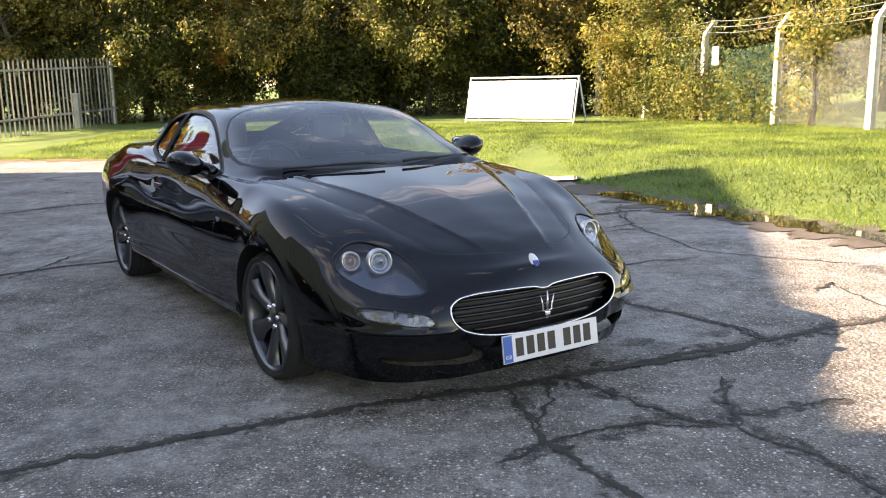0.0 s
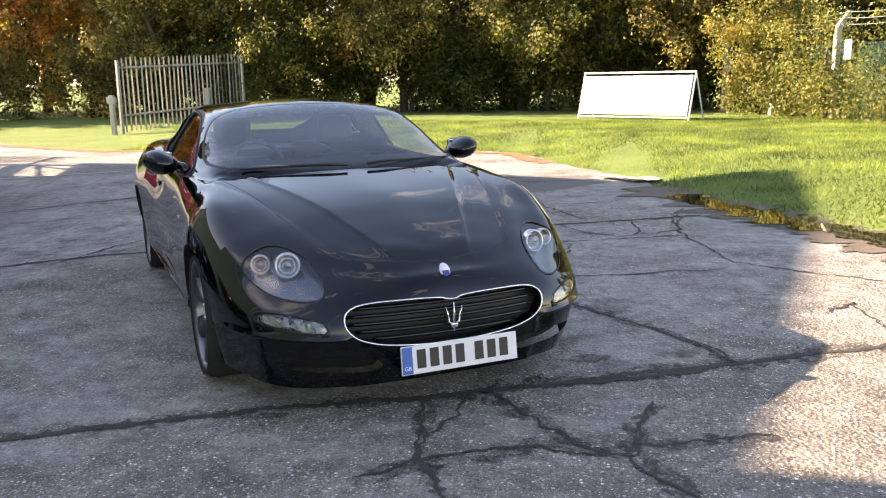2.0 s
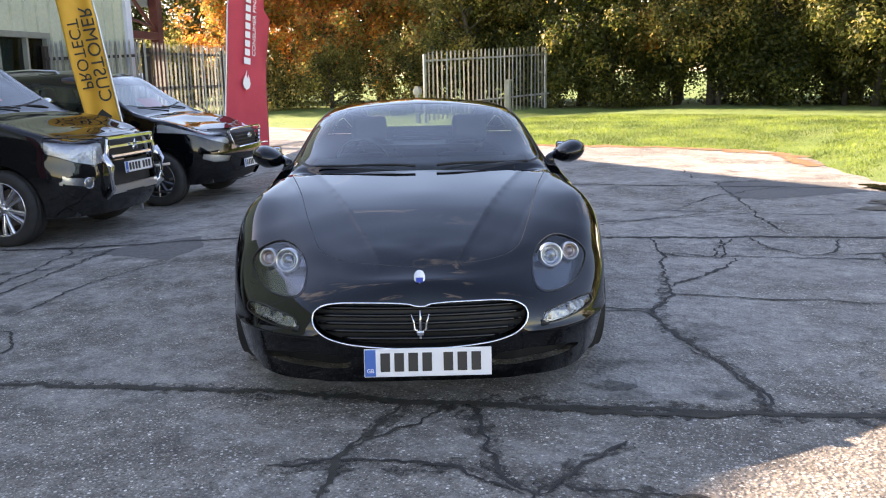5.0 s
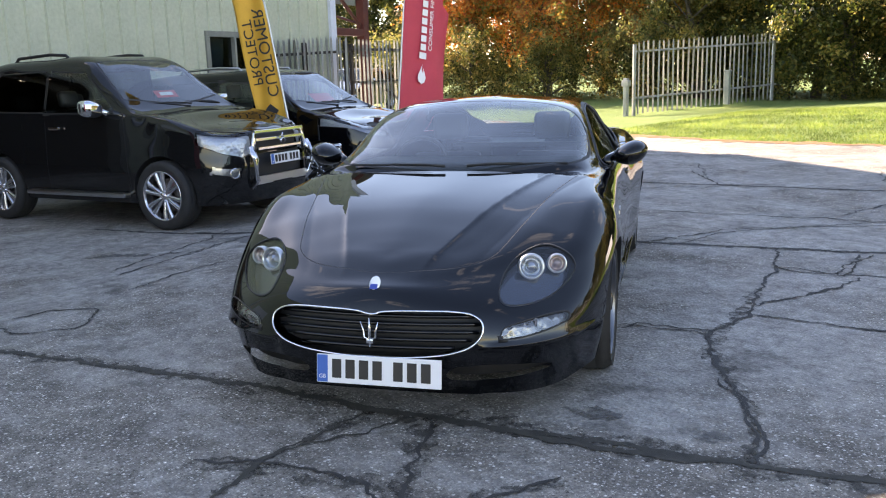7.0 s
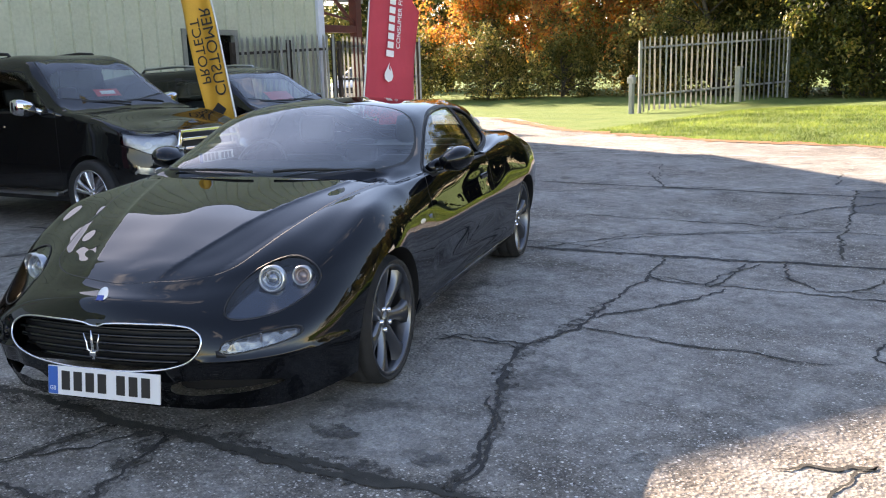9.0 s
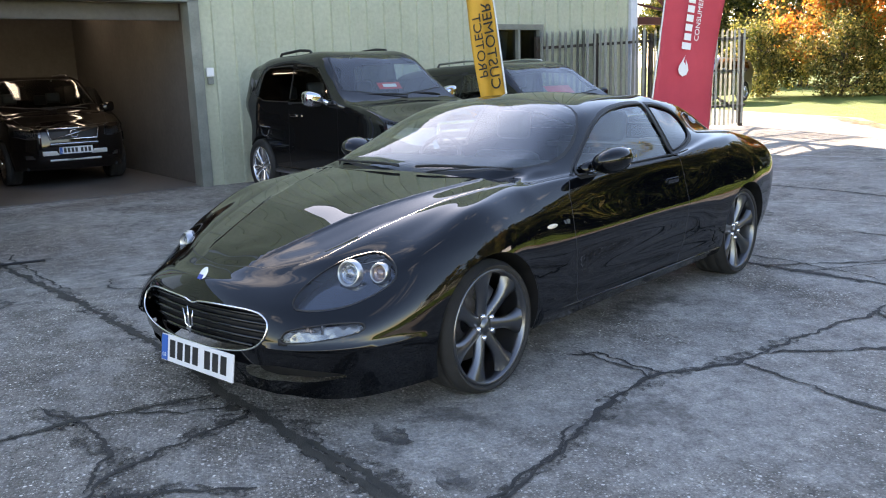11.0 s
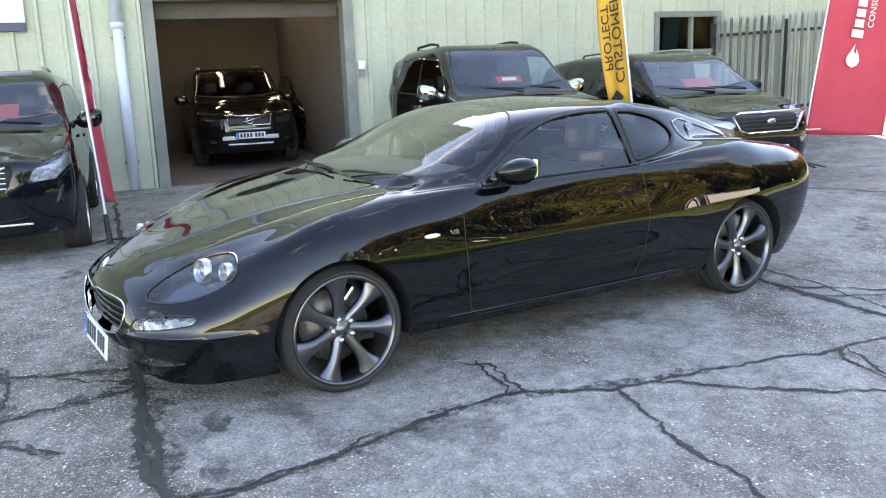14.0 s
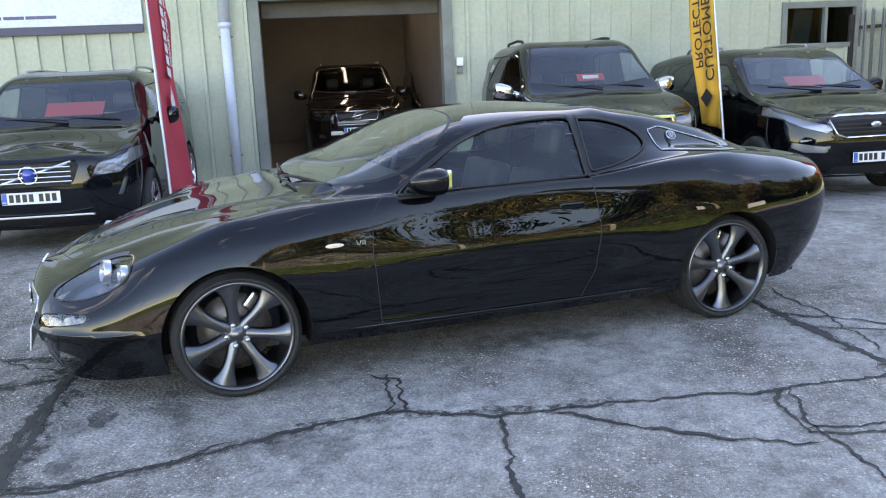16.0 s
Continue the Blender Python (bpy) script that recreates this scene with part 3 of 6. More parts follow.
def coupe_shape(bm):
    """The raised middle of the bonnet between two ridges, the ledge round the bumper, and the hollow and step of the flanks."""
    def ridge_at(x):
        return .175 + .36 * max(0, (2.09 - x) / 1.03)

    def crease(p):
        return np.where((p[:, 0] > .95) & (p[:, 2] > .55), p[:, 1] - .175 - .36 * np.maximum(0, (2.09 - p[:, 0]) / 1.03), .5)

    def ledge(p):
        return np.where((p[:, 0] > 1.3) & (p[:, 1] > .4), p[:, 2] - .352, .5)

    for k in (-.007, .007, .18):
        cut(bm, crease, k)
    for k in (-.012, .004):
        cut(bm, ledge, k)
    for v in bm.verts:
        x, y, z = v.co
        if .95 < x < 2.2 and z > .55:
            fade = smooth_step((2.19 - x) / .2) * smooth_step((x - .955) / .03)
            off = y - ridge_at(x)
            v.co.z += .030 * fade * (1 if off <= 0 else max(0, 1 - off / .18) * (1 - .15 * smooth_step(off / .014)))
        if x > 1.68 and y > .36 and z < .375:
            fade = smooth_step((x - 1.68) / .2) * smooth_step((y - .40) / .07)
            under = smooth_step((.356 - z) / .016)
            way = Vector((x - 1.45, y - .1, 0)).normalized()
            v.co -= way * (.020 * fade * under)
            v.co += way * (.010 * fade * smooth_step((z - .340) / .012) * smooth_step((.375 - z) / .02))
        if abs(x) < 1.0 and .2 < z < .30 and y > .8:
            v.co.y += .016 * max(0, 1 - abs(z - .25) / .05)
        if y > .8 and .36 < z < .52 and -.85 < x < .75:
            v.co.y -= .010 * math.sin((z - .36) / .16 * math.pi) * (1 - (x / .85) ** 2)
        if y > .8 and abs(x) < .9:
            fold = (math.hypot(z - .60, .015) - .015) / .2
            v.co.y += .010 * max(0, 1 - fold) ** 2 * (1 - (x / .9) ** 2)


coupe_spec = {
    "lines": coupe_lines, "nu": 11, "nv": 10,
    "arches": [(1.376, .29, .343), (-1.352, .29, .338)],
    "shape": coupe_shape, "zones": [
        ("windscreen", "top", soft([(.97, -.3), (.97, 0), (.935, .30), (.86, .57), (.73, .68), (.16, .51), (.11, .30), (.09, 0), (.09, -.3)], False), .86, .0, {"kind": "pane", "mat": PANE, "trim": .014, "whole": True}),
        ("rear_window", "top", [(-1.02, -.3), (-1.02, .30), (-1.05, .42), (-1.45, .40), (-1.62, .32), (-1.64, -.3)], .9, .015, {"kind": "pane", "mat": PANE, "trim": .014, "whole": True}),
        ("door_window", "side", soft([(.56, .872), (.36, .985), (.24, 1.055), (.06, 1.13), (-.13, 1.168), (-.50, 1.178)], False) + [(-.50, .882)], .5, .006, {"kind": "pane", "mat": PANE, "trim": .012, "push": -.008}),
        ("quarter_window", "side", [(-.535, .90), (-.545, 1.172)] + soft([(-.65, 1.165), (-.83, 1.12), (-.92, 1.06), (-.93, 1.01), (-.80, .95), (-.60, .91)], False), .45, .006, {"kind": "pane", "mat": DARK_PANE, "trim": .012, "push": -.008}),
        ("pillar_badge_panel", "side", [(-1.0, 1.075), (-1.08, 1.085), (-1.53, .955), (-1.03, .985)], .4, .008, {"kind": "plain", "mat": DARK_PAINT, "trim": .005, "ring": "badge_frame", "ring_mat": SATIN, "ring_thick": .003}),
        ("headlight", "front", soft([(.498, .575), (.512, .617), (.55, .65), (.62, .672), (.72, .645), (.76, .594), (.735, .55), (.67, .51), (.59, .50), (.53, .507), (.503, .53)], n=4), 1.55, .004, {"kind": "lamp", "trim": .005, "ring": "lamp_seal", "ring_mat": TRIM, "ring_thick": .001, "deep": .05, "label": "clear headlight with twin projectors"}),
        ("fog_lamp", "front", soft([(.52, .40), (.54, .427), (.67, .448), (.75, .448), (.76, .42), (.65, .394), (.53, .383)], n=4), 1.6, .0, {"kind": "lamp", "trim": .005, "ring": "lamp_seal", "ring_mat": TRIM, "ring_thick": .001, "deep": .02, "mat": LAMP_PALE}),
        ("grille_recess", "front", grille_edge, 1.9, .0, {"kind": "recess", "mat": TRIM, "whole": True, "label": "black grille recess"}),
        ("lower_intake", "front", soft([(.30, .21), (.58, .212), (.70, .235), (.56, .262), (.34, .264)], n=4), 1.7, .004, {"kind": "recess", "mat": TRIM}),
        ("bonnet", "top", soft([(2.14, -.3), (2.14, 0), (2.09, .25), (2.0, .40), (1.91, .46), (1.62, .54), (1.35, .60), (.97, .70)], False) + soft([(.925, .66), (.955, .55), (.982, .3), (.99, 0), (.99, -.3)], False), .55, .0, {"kind": "panel", "mat": BLACK_PAINT, "whole": True}),
        ("door", "side", [(.64, .872), (.70, .80), (.715, .62), (.69, .27), (.63, .235), (-.40, .235), (-.50, .40), (-.53, .62), (-.52, .76), (-.50, .885)], .6, .0, {"kind": "panel", "mat": BLACK_PAINT}),
        ("boot_lid", "top", [(-1.75, -.3), (-1.75, .42), (-2.0, .42), (-2.3, .38), (-2.5, -.3)], .8, .0, {"kind": "panel", "mat": BLACK_PAINT, "whole": True}),
    ]}
skin(coupe, coupe_spec, BLACK_PAINT)
rim_tube(coupe, coupe_spec, "grille_surround", "front", half_grille + [(-y, z) for y, z in half_grille[:0:-1]][:-1], .0042, CHROME, out=.002)
for pane_name, pane_view, pane_line, *_ in coupe_spec["zones"][2:4]:
    rim_tube(coupe, coupe_spec, "window_seal", "side", pane_line, .0065, TRIM, out=.0)
add_wheels(coupe, {"radius": .302, "rim": .258, "width": .245, "spokes": 7, "hub": .06, "dish": .045, "spoke_in": .027, "spoke_out": .074, "metal": ALLOY, "twist": .03, "crown": .5, "flare": .052}, [(1.378, .296), (-1.352, .296)], .775)

for side in (1, -1):
    part("sill_strip", tube([(.98, side * .896, .262), (.2, side * .902, .252), (-.6, side * .902, .246), (-.98, side * .915, .25)], .006, 6), BLACK_PAINT, coupe, smooth=True)
part("floor_pan", box(3.9, 1.5, 0.03, (0, 0, 0.2)), PLASTIC, coupe)
plate(coupe, 2.312, 0.028, 0.247, -8)
for z, w in ((.335, .33), (.368, .40), (.401, .43), (.434, .435), (.467, .41)):
    part("grille_slat", tube([(2.262 - .24 * y * y, y, z) for y in np.linspace(-w, w, 15)], .0085, 6), BLACK_PAINT, coupe, smooth=True)
part("rear_number_plate", box(.01, .52, .11, (-2.335, 0, .55)), PLATE_WHITE, coupe)
for side in (1, -1):
    for yy, xx, zz, rr in ((.594, 1.968, .614, .055), (.692, 1.892, .614, .042)):
        lamp = part("projector_lamp", lathe([(rr * .74, -.012), (rr * .80, .006), (rr * .84, .011), (rr * .92, .012), (rr, .006), (rr * 1.03, -.02)], 32, "X"), SATIN, coupe, smooth=True)
        lamp.matrix_basis = pose(xx - .04, side * yy, zz - .005, 0, -10, side * 12)
        part("projector_glass", lathe([(.0005, .006), (rr * .26, .004), (rr * .46, -.004), (rr * .5, -.012), (rr * .66, -.012), (rr * .78, -.004)], 28, "X"), LAMP_GLASS if yy < .65 else LAMP_AMBER, lamp, smooth=True)
    part("fog_reflector", lathe([(.001, -.012), (.02, -.008), (.032, .004), (.034, .008)], 20, "X"), CHROME, coupe, smooth=True).matrix_basis = pose(2.158, side * .572, .411, 0, 0, side * 22)
    part("fog_divider", box(.03, .012, .05, bevel=.003), LAMP_BOWL, coupe).matrix_basis = pose(2.118, side * .635, .42, 0, 0, side * 30)
    part("side_repeater", lathe([(.001, .012), (.012, .01), (.02, .004), (.022, 0)], 20), AMBER, coupe, smooth=True).matrix_basis = pose(.905, side * .893, .672) @ Matrix.Diagonal((2.5, .7, .6, 1))
    part("door_handle", box(.15, .022, .034, (-.375, side * .872, .745), .010), BLACK_PAINT, coupe)
    lettering("engine_badge", "V8", .045, pose(.771, side * .893, .67, 90, 0, 180 if side > 0 else 0), SATIN, coupe)
    seat(coupe, -.15, side * .36, .22, .58)
    seat(coupe, -.85, side * .33, .26, .32)
mirror_shell(coupe, .40, .925, .955, (.21, .20, .14), BLACK_PAINT, .03)
wiper(coupe, (.985, -.02, .926), (.90, -.58, .922), .008)
wiper(coupe, (.975, .10, .927), (.84, .62, .925), .008)
part("dashboard", box(.42, 1.3, .16, (.55, 0, .84), .05), LEATHER, coupe, smooth=True)
part("steering_wheel", lathe([(.17 + .014 * math.cos(a), .014 * math.sin(a)) for a in (k * math.pi / 4 for k in range(9))], 28, "X"), LEATHER, coupe, smooth=True).matrix_basis = pose(.28, -.36, .86, 0, -22, 0)
part("parcel_shelf", box(.5, 1.0, .03, (-1.35, 0, .86)), LEATHER, coupe)
oval = part("bonnet_badge", lathe([(.001, .008), (.02, .007), (.027, .002), (.028, 0)], 28, "X"), WHITE, coupe, "white and blue oval badge", smooth=True)
oval.matrix_basis = pose(2.225, 0, .588, 0, -38, 0) @ Matrix.Diagonal((1, .85, 1.25, 1))
part("badge_base", box(.004, .036, .018, (.0075, 0, -.013), .001), BADGE_BLUE, oval)
tri = part("grille_emblem", tube([(0, 0, -.055), (0, 0, .02), (0, 0, .065)], [.005, .006, .002], 8), CHROME, coupe, "chrome three-pronged emblem", smooth=True)
tri.matrix_basis = pose(2.315, 0, .405)
for side in (1, -1):
    part("prong", tube([(0, side * .006, -.025), (0, side * .024, -.016), (0, side * .026, .012), (0, side * .037, .05)], [.004, .005, .004, .0015], 8), CHROME, tri, smooth=True)
part("emblem_foot", box(.012, .03, .018, (0, 0, -.032), .004), CHROME, tri)


for side in (1, -1):
    em = part("pillar_emblem", lathe([(.028 + .003 * math.cos(a), .003 * math.sin(a)) for a in (k * math.pi / 3 for k in range(7))], 24, "Y"), SATIN, coupe, smooth=True)
    em.matrix_basis = pose(-1.15, side * .622, 1.045, side * 42, 0, 0)
    for k in (-1, 0, 1):
        part("emblem_prong", tube([(.004 * k, side * .002, -.018), (.012 * k, side * .002, -.006), (.014 * k, side * .002, .022)], .003, 6), SATIN, em)

# ---- ground ----
EDGE = [(-9.2, 17.0), (-5.2, 16.55), (-2.2, 17.0), (-0.3, 16.5), (0.6, 14.4), (1.7, 12.6), (2.05, 10.7), (2.75, 9.2), (3.3, 8.2), (3.85, 7.2), (6.0, 4.0), (9.0, -2.0)]


def rise(x, y):
    """The grass lies a hand's width higher away from the yard."""
    x, y = np.asarray(x, float), np.asarray(y, float)
    line = np.array([(-60, 21.0), (-13.5, 19.5)] + EDGE + [(60, -60)])
    s = np.clip((y - np.interp(x, line[:, 0], line[:, 1])) / 6.0, 0, 1)
    e = np.clip((x + 13.0) / 8.0, 0, 1)
    f = np.clip((y - 24.0) / 4.0, 0, 1)
    s, e = s * s * (3 - 2 * s), e * e * (3 - 2 * e)
    return 0.28 * s * np.maximum(e, 0.7 * f)


def dip(x, y):
    """The yard falls a hand's width towards the shed."""
    x, y = np.asarray(x, float), np.asarray(y, float)
    q = np.clip((7.3 - ((x + 7.70) * .928 + (y - .85) * .371)) / 3.6, 0, 1)
    e = np.clip((y - 9.5) / 4.5, 0, 1)
    return -.16 * q * q * (3 - 2 * q) * (1 - e * e * (3 - 2 * e))


def low(x, y):
    return float(dip(x, y))


CONCRETE = material("old_concrete", (0.3, 0.29, 0.28), 0.85)
m = CONCRETE
cv = coords(m)
big, mid_n, fine = noise_tex(m, 0.45, 6, 0.62, cv), noise_tex(m, 2.6, 8, 0.72, cv), noise_tex(m, 70, 5, 0.8, cv)
stones = node(m, "TexVoronoi", Scale=52.0)
link(m, cv, stones.inputs["Vector"])
chips = node(m, "TexVoronoi", Scale=120.0)
link(m, cv, chips.inputs["Vector"])
stone_stops = ((0.0, (0.045, 0.04, 0.034)), (0.32, (0.12, 0.105, 0.088)), (0.55, (0.24, 0.215, 0.185)), (0.72, (0.40, 0.37, 0.33)), (0.88, (0.80, 0.76, 0.70)))
matrix = ramp(m, mid_n, (0.36, (0.10, 0.087, 0.071)), (0.64, (0.27, 0.245, 0.21)))
grit = mixed(m, ramp(m, chips.outputs["Distance"], (0.30, (0.9, 0.9, 0.9)), (0.48, (0, 0, 0))), matrix, ramp(m, chips.outputs["Color"], *stone_stops))
grit = mixed(m, ramp(m, stones.outputs["Distance"], (0.26, (1, 1, 1)), (0.40, (0, 0, 0))), grit, ramp(m, stones.outputs["Color"], *stone_stops))
cement = ramp(m, big, (0.34, (0.215, 0.20, 0.18)), (0.5, (0.315, 0.297, 0.27)), (0.64, (0.41, 0.39, 0.36)))
cement = mixed(m, 0.5, cement, ramp(m, mid_n, (0.36, (0.15, 0.138, 0.122)), (0.5, (0.31, 0.292, 0.265)), (0.64, (0.46, 0.44, 0.405))))
film = noise_tex(m, 0.62, 10, 0.72, cv)
where = node(m, "SeparateXYZ")
link(m, cv, where.inputs[0])
across = node(m, "Math")
across.operation = "MULTIPLY_ADD"
across.inputs[1].default_value = -.453
link(m, where.outputs["X"], across.inputs[0])
link(m, where.outputs["Y"], across.inputs[2])
slab_wear = node(m, "MapRange", From_Min=4.03, From_Max=4.09)
slab_wear.inputs["To Min"].default_value, slab_wear.inputs["To Max"].default_value = .035, -.055
link(m, across.outputs[0], slab_wear.inputs["Value"])
worn = node(m, "Math")
link(m, film, worn.inputs[0])
link(m, slab_wear.outputs[0], worn.inputs[1])
film = worn.outputs[0]
col = mixed(m, ramp(m, film, (0.38, (0.16, 0.16, 0.16)), (0.46, (0.55, 0.55, 0.55)), (0.52, (1, 1, 1))), cement, grit)
col = mixed(m, 0.6, col, ramp(m, fine, (0.34, (0.35, 0.35, 0.35)), (0.5, (1.0, 1.0, 1.0)), (0.66, (1.7, 1.7, 1.7))), "MULTIPLY")
col = mixed(m, 0.8, col, ramp(m, noise_tex(m, 11, 7, 0.78, cv), (0.36, (0.55, 0.54, 0.53)), (0.5, (1.0, 1.0, 1.0)), (0.64, (1.4, 1.39, 1.37))), "MULTIPLY")
stain = noise_tex(m, 1.3, 9, 0.74, cv)
col = mixed(m, ramp(m, stain, (0.33, (0.8, 0.8, 0.8)), (0.42, (0, 0, 0))), col, (0.075, 0.069, 0.062))
link(m, col, principled(m).inputs["Base Color"])
rg = node(m, "MapRange", From_Min=0.35, From_Max=0.65)
rg.inputs["To Min"].default_value, rg.inputs["To Max"].default_value = 0.6, 0.92
link(m, big, rg.inputs["Value"])
link(m, rg.outputs[0], principled(m).inputs["Roughness"])
n1 = bump(m, stones.outputs["Distance"], 0.8, 0.010)
n2 = bump(m, fine, 0.6, 0.006, n1)
bump(m, mid_n, 0.6, 0.025, n2)

GRASS = material("grass_ground", (0.1, 0.15, 0.03), 0.9)
m = GRASS
cv = coords(m)
col = ramp(m, noise_tex(m, 0.8, 6, 0.65, cv), (0.36, (0.09, 0.15, 0.025)), (0.5, (0.15, 0.225, 0.04)), (0.64, (0.24, 0.28, 0.075)))
col = mixed(m, 0.6, col, ramp(m, noise_tex(m, 28, 5, 0.75, cv), (0.32, (0.055, 0.10, 0.018)), (0.68, (0.23, 0.33, 0.07))))
link(m, col, principled(m).inputs["Base Color"])
bump(m, noise_tex(m, 45, 4, 0.75, cv), 0.9, 0.05)

EARTH = varied("damp_earth", (0.05, 0.042, 0.03), (0.16, 0.13, 0.095), 2.2, (0.5, 0.9), relief=0.5, distance=0.02)
TAR = varied("dark_crack_filling", (0.014, 0.013, 0.012), (0.04, 0.037, 0.033), 9, (0.6, 0.9), relief=0.6, distance=0.008)
MOSS = varied("crack_dirt", (0.02, 0.019, 0.015), (0.06, 0.055, 0.044), 12, (0.8, 0.95), relief=0.6, distance=0.008)
WATER = material("puddle_water", (0.02, 0.018, 0.012), 0.02, 0, 0, 0.6)
bump(WATER, noise_tex(WATER, 6, 2), 0.02, 0.01)

# the ground: one sheet of grass out to the horizon, the concrete yard laid over it
xs = np.concatenate([[-900, -200, -60], np.arange(-30, 30.1, 1.0), [60, 200, 900]])
ys = np.concatenate([[-900, -200, -60], np.arange(-20, 50.1, 1.0), [80, 200, 900]])
gx, gy = np.meshgrid(xs, ys, indexing="ij")
gz = rise(gx, gy) + dip(gx, gy) - 0.035
gv = np.stack([gx, gy, gz], -1).reshape(-1, 3)
ny = len(ys)
gf = [(i * ny + k, (i + 1) * ny + k, (i + 1) * ny + k + 1, i * ny + k + 1) for i in range(len(xs) - 1) for k in range(ny - 1)]
tagged(from_lists("ground", gv, gf, GRASS), "sunlit rough mown grass reaching to the trees", "grass", kind="structure")


def edge_curve(pts, n):
    p = np.array(pts, float)
    t = np.concatenate([[0], np.cumsum(np.linalg.norm(np.diff(p, axis=0), axis=1))])
    return akima(t, p, np.linspace(0, t[-1], n))


rng = np.random.default_rng(5)
edge = edge_curve(EDGE, 160)
wob = np.array([[noise.noise((x * 1.7, y * 1.7, 0)), noise.noise((x * 1.7, y * 1.7, 9))] for x, y in edge]) * 0.14
edge = edge + wob
yard = bmesh.new()
ring = [(p[0], p[1]) for p in edge] + [(9, -22), (-40, -22), (-40, 19.5), (-13.5, 19.5), (-12, 18.6)]
top = yard.faces.new([yard.verts.new((x, y, 0)) for x, y in ring])
if top.normal.z < 0:
    top.normal_flip()
bmesh.ops.triangulate(yard, faces=yard.faces[:])
for k in np.arange(3.7, 7.4, .2):
    bmesh.ops.bisect_plane(yard, geom=yard.verts[:] + yard.edges[:] + yard.faces[:], plane_co=(-7.70 + k * .928, .85 + k * .371, 0), plane_no=(.928, .371, 0))
for k in np.arange(9.5, 14.2, .4):
    bmesh.ops.bisect_plane(yard, geom=yard.verts[:] + yard.edges[:] + yard.faces[:], plane_co=(0, k, 0), plane_no=(0, 1, 0))
for v in yard.verts:
    v.co.z = low(v.co.x, v.co.y)
rim = [e for e in yard.edges if len(e.link_faces) == 1]
for v in [g for g in bmesh.ops.extrude_edge_only(yard, edges=rim)["geom"] if isinstance(g, bmesh.types.BMVert)]:
    v.co.z -= .12
tagged(part("pavement", yard, CONCRETE), "old cracked grey concrete yard with worn aggregate", "concrete yard", kind="structure")


def ribbon(pts, width, z, seed, jag=0.03, step=0.02):
    """A ragged strip along a line, wide and narrow by chance."""
    p = np.array(pts, float)
    t = np.concatenate([[0], np.cumsum(np.linalg.norm(np.diff(p, axis=0), axis=1))])
    q = np.arange(0, t[-1] + step, step)
    c = np.stack([np.interp(q, t, p[:, 0]), np.interp(q, t, p[:, 1])], 1)
    d = np.gradient(c, axis=0)
    d /= np.linalg.norm(d, axis=1)[:, None] + 1e-9
    nrm = np.stack([-d[:, 1], d[:, 0]], 1)
    off = np.array([noise.noise((s * 3.1, seed * 7.3, 0)) * jag * 1.6 + noise.noise((s * 11, seed * 3.1, 4)) * jag + noise.noise((s * 37, seed * 5.1, 7)) * min(.014, jag * .6) for s in q])
    w = np.array([width * (0.35 + 1.5 * abs(noise.noise((s * 2.3, seed, 2))) + 0.8 * abs(noise.noise((s * 17, seed, 5))) + 0.6 * abs(noise.noise((s * 45, seed, 8)))) for s in q])
    fade = np.clip(np.minimum(q, q[-1] - q) / 0.12 + 0.3, 0.3, 1)
    w *= fade
    a, b = c + nrm * (off + w / 2)[:, None], c + nrm * (off - w / 2)[:, None]
    verts = [(x, y, z + low(x, y)) for x, y in a] + [(x, y, z + low(x, y)) for x, y in b]
    n = len(q)
    return verts, [(n + i, n + i + 1, i + 1, i) for i in range(n - 1)]


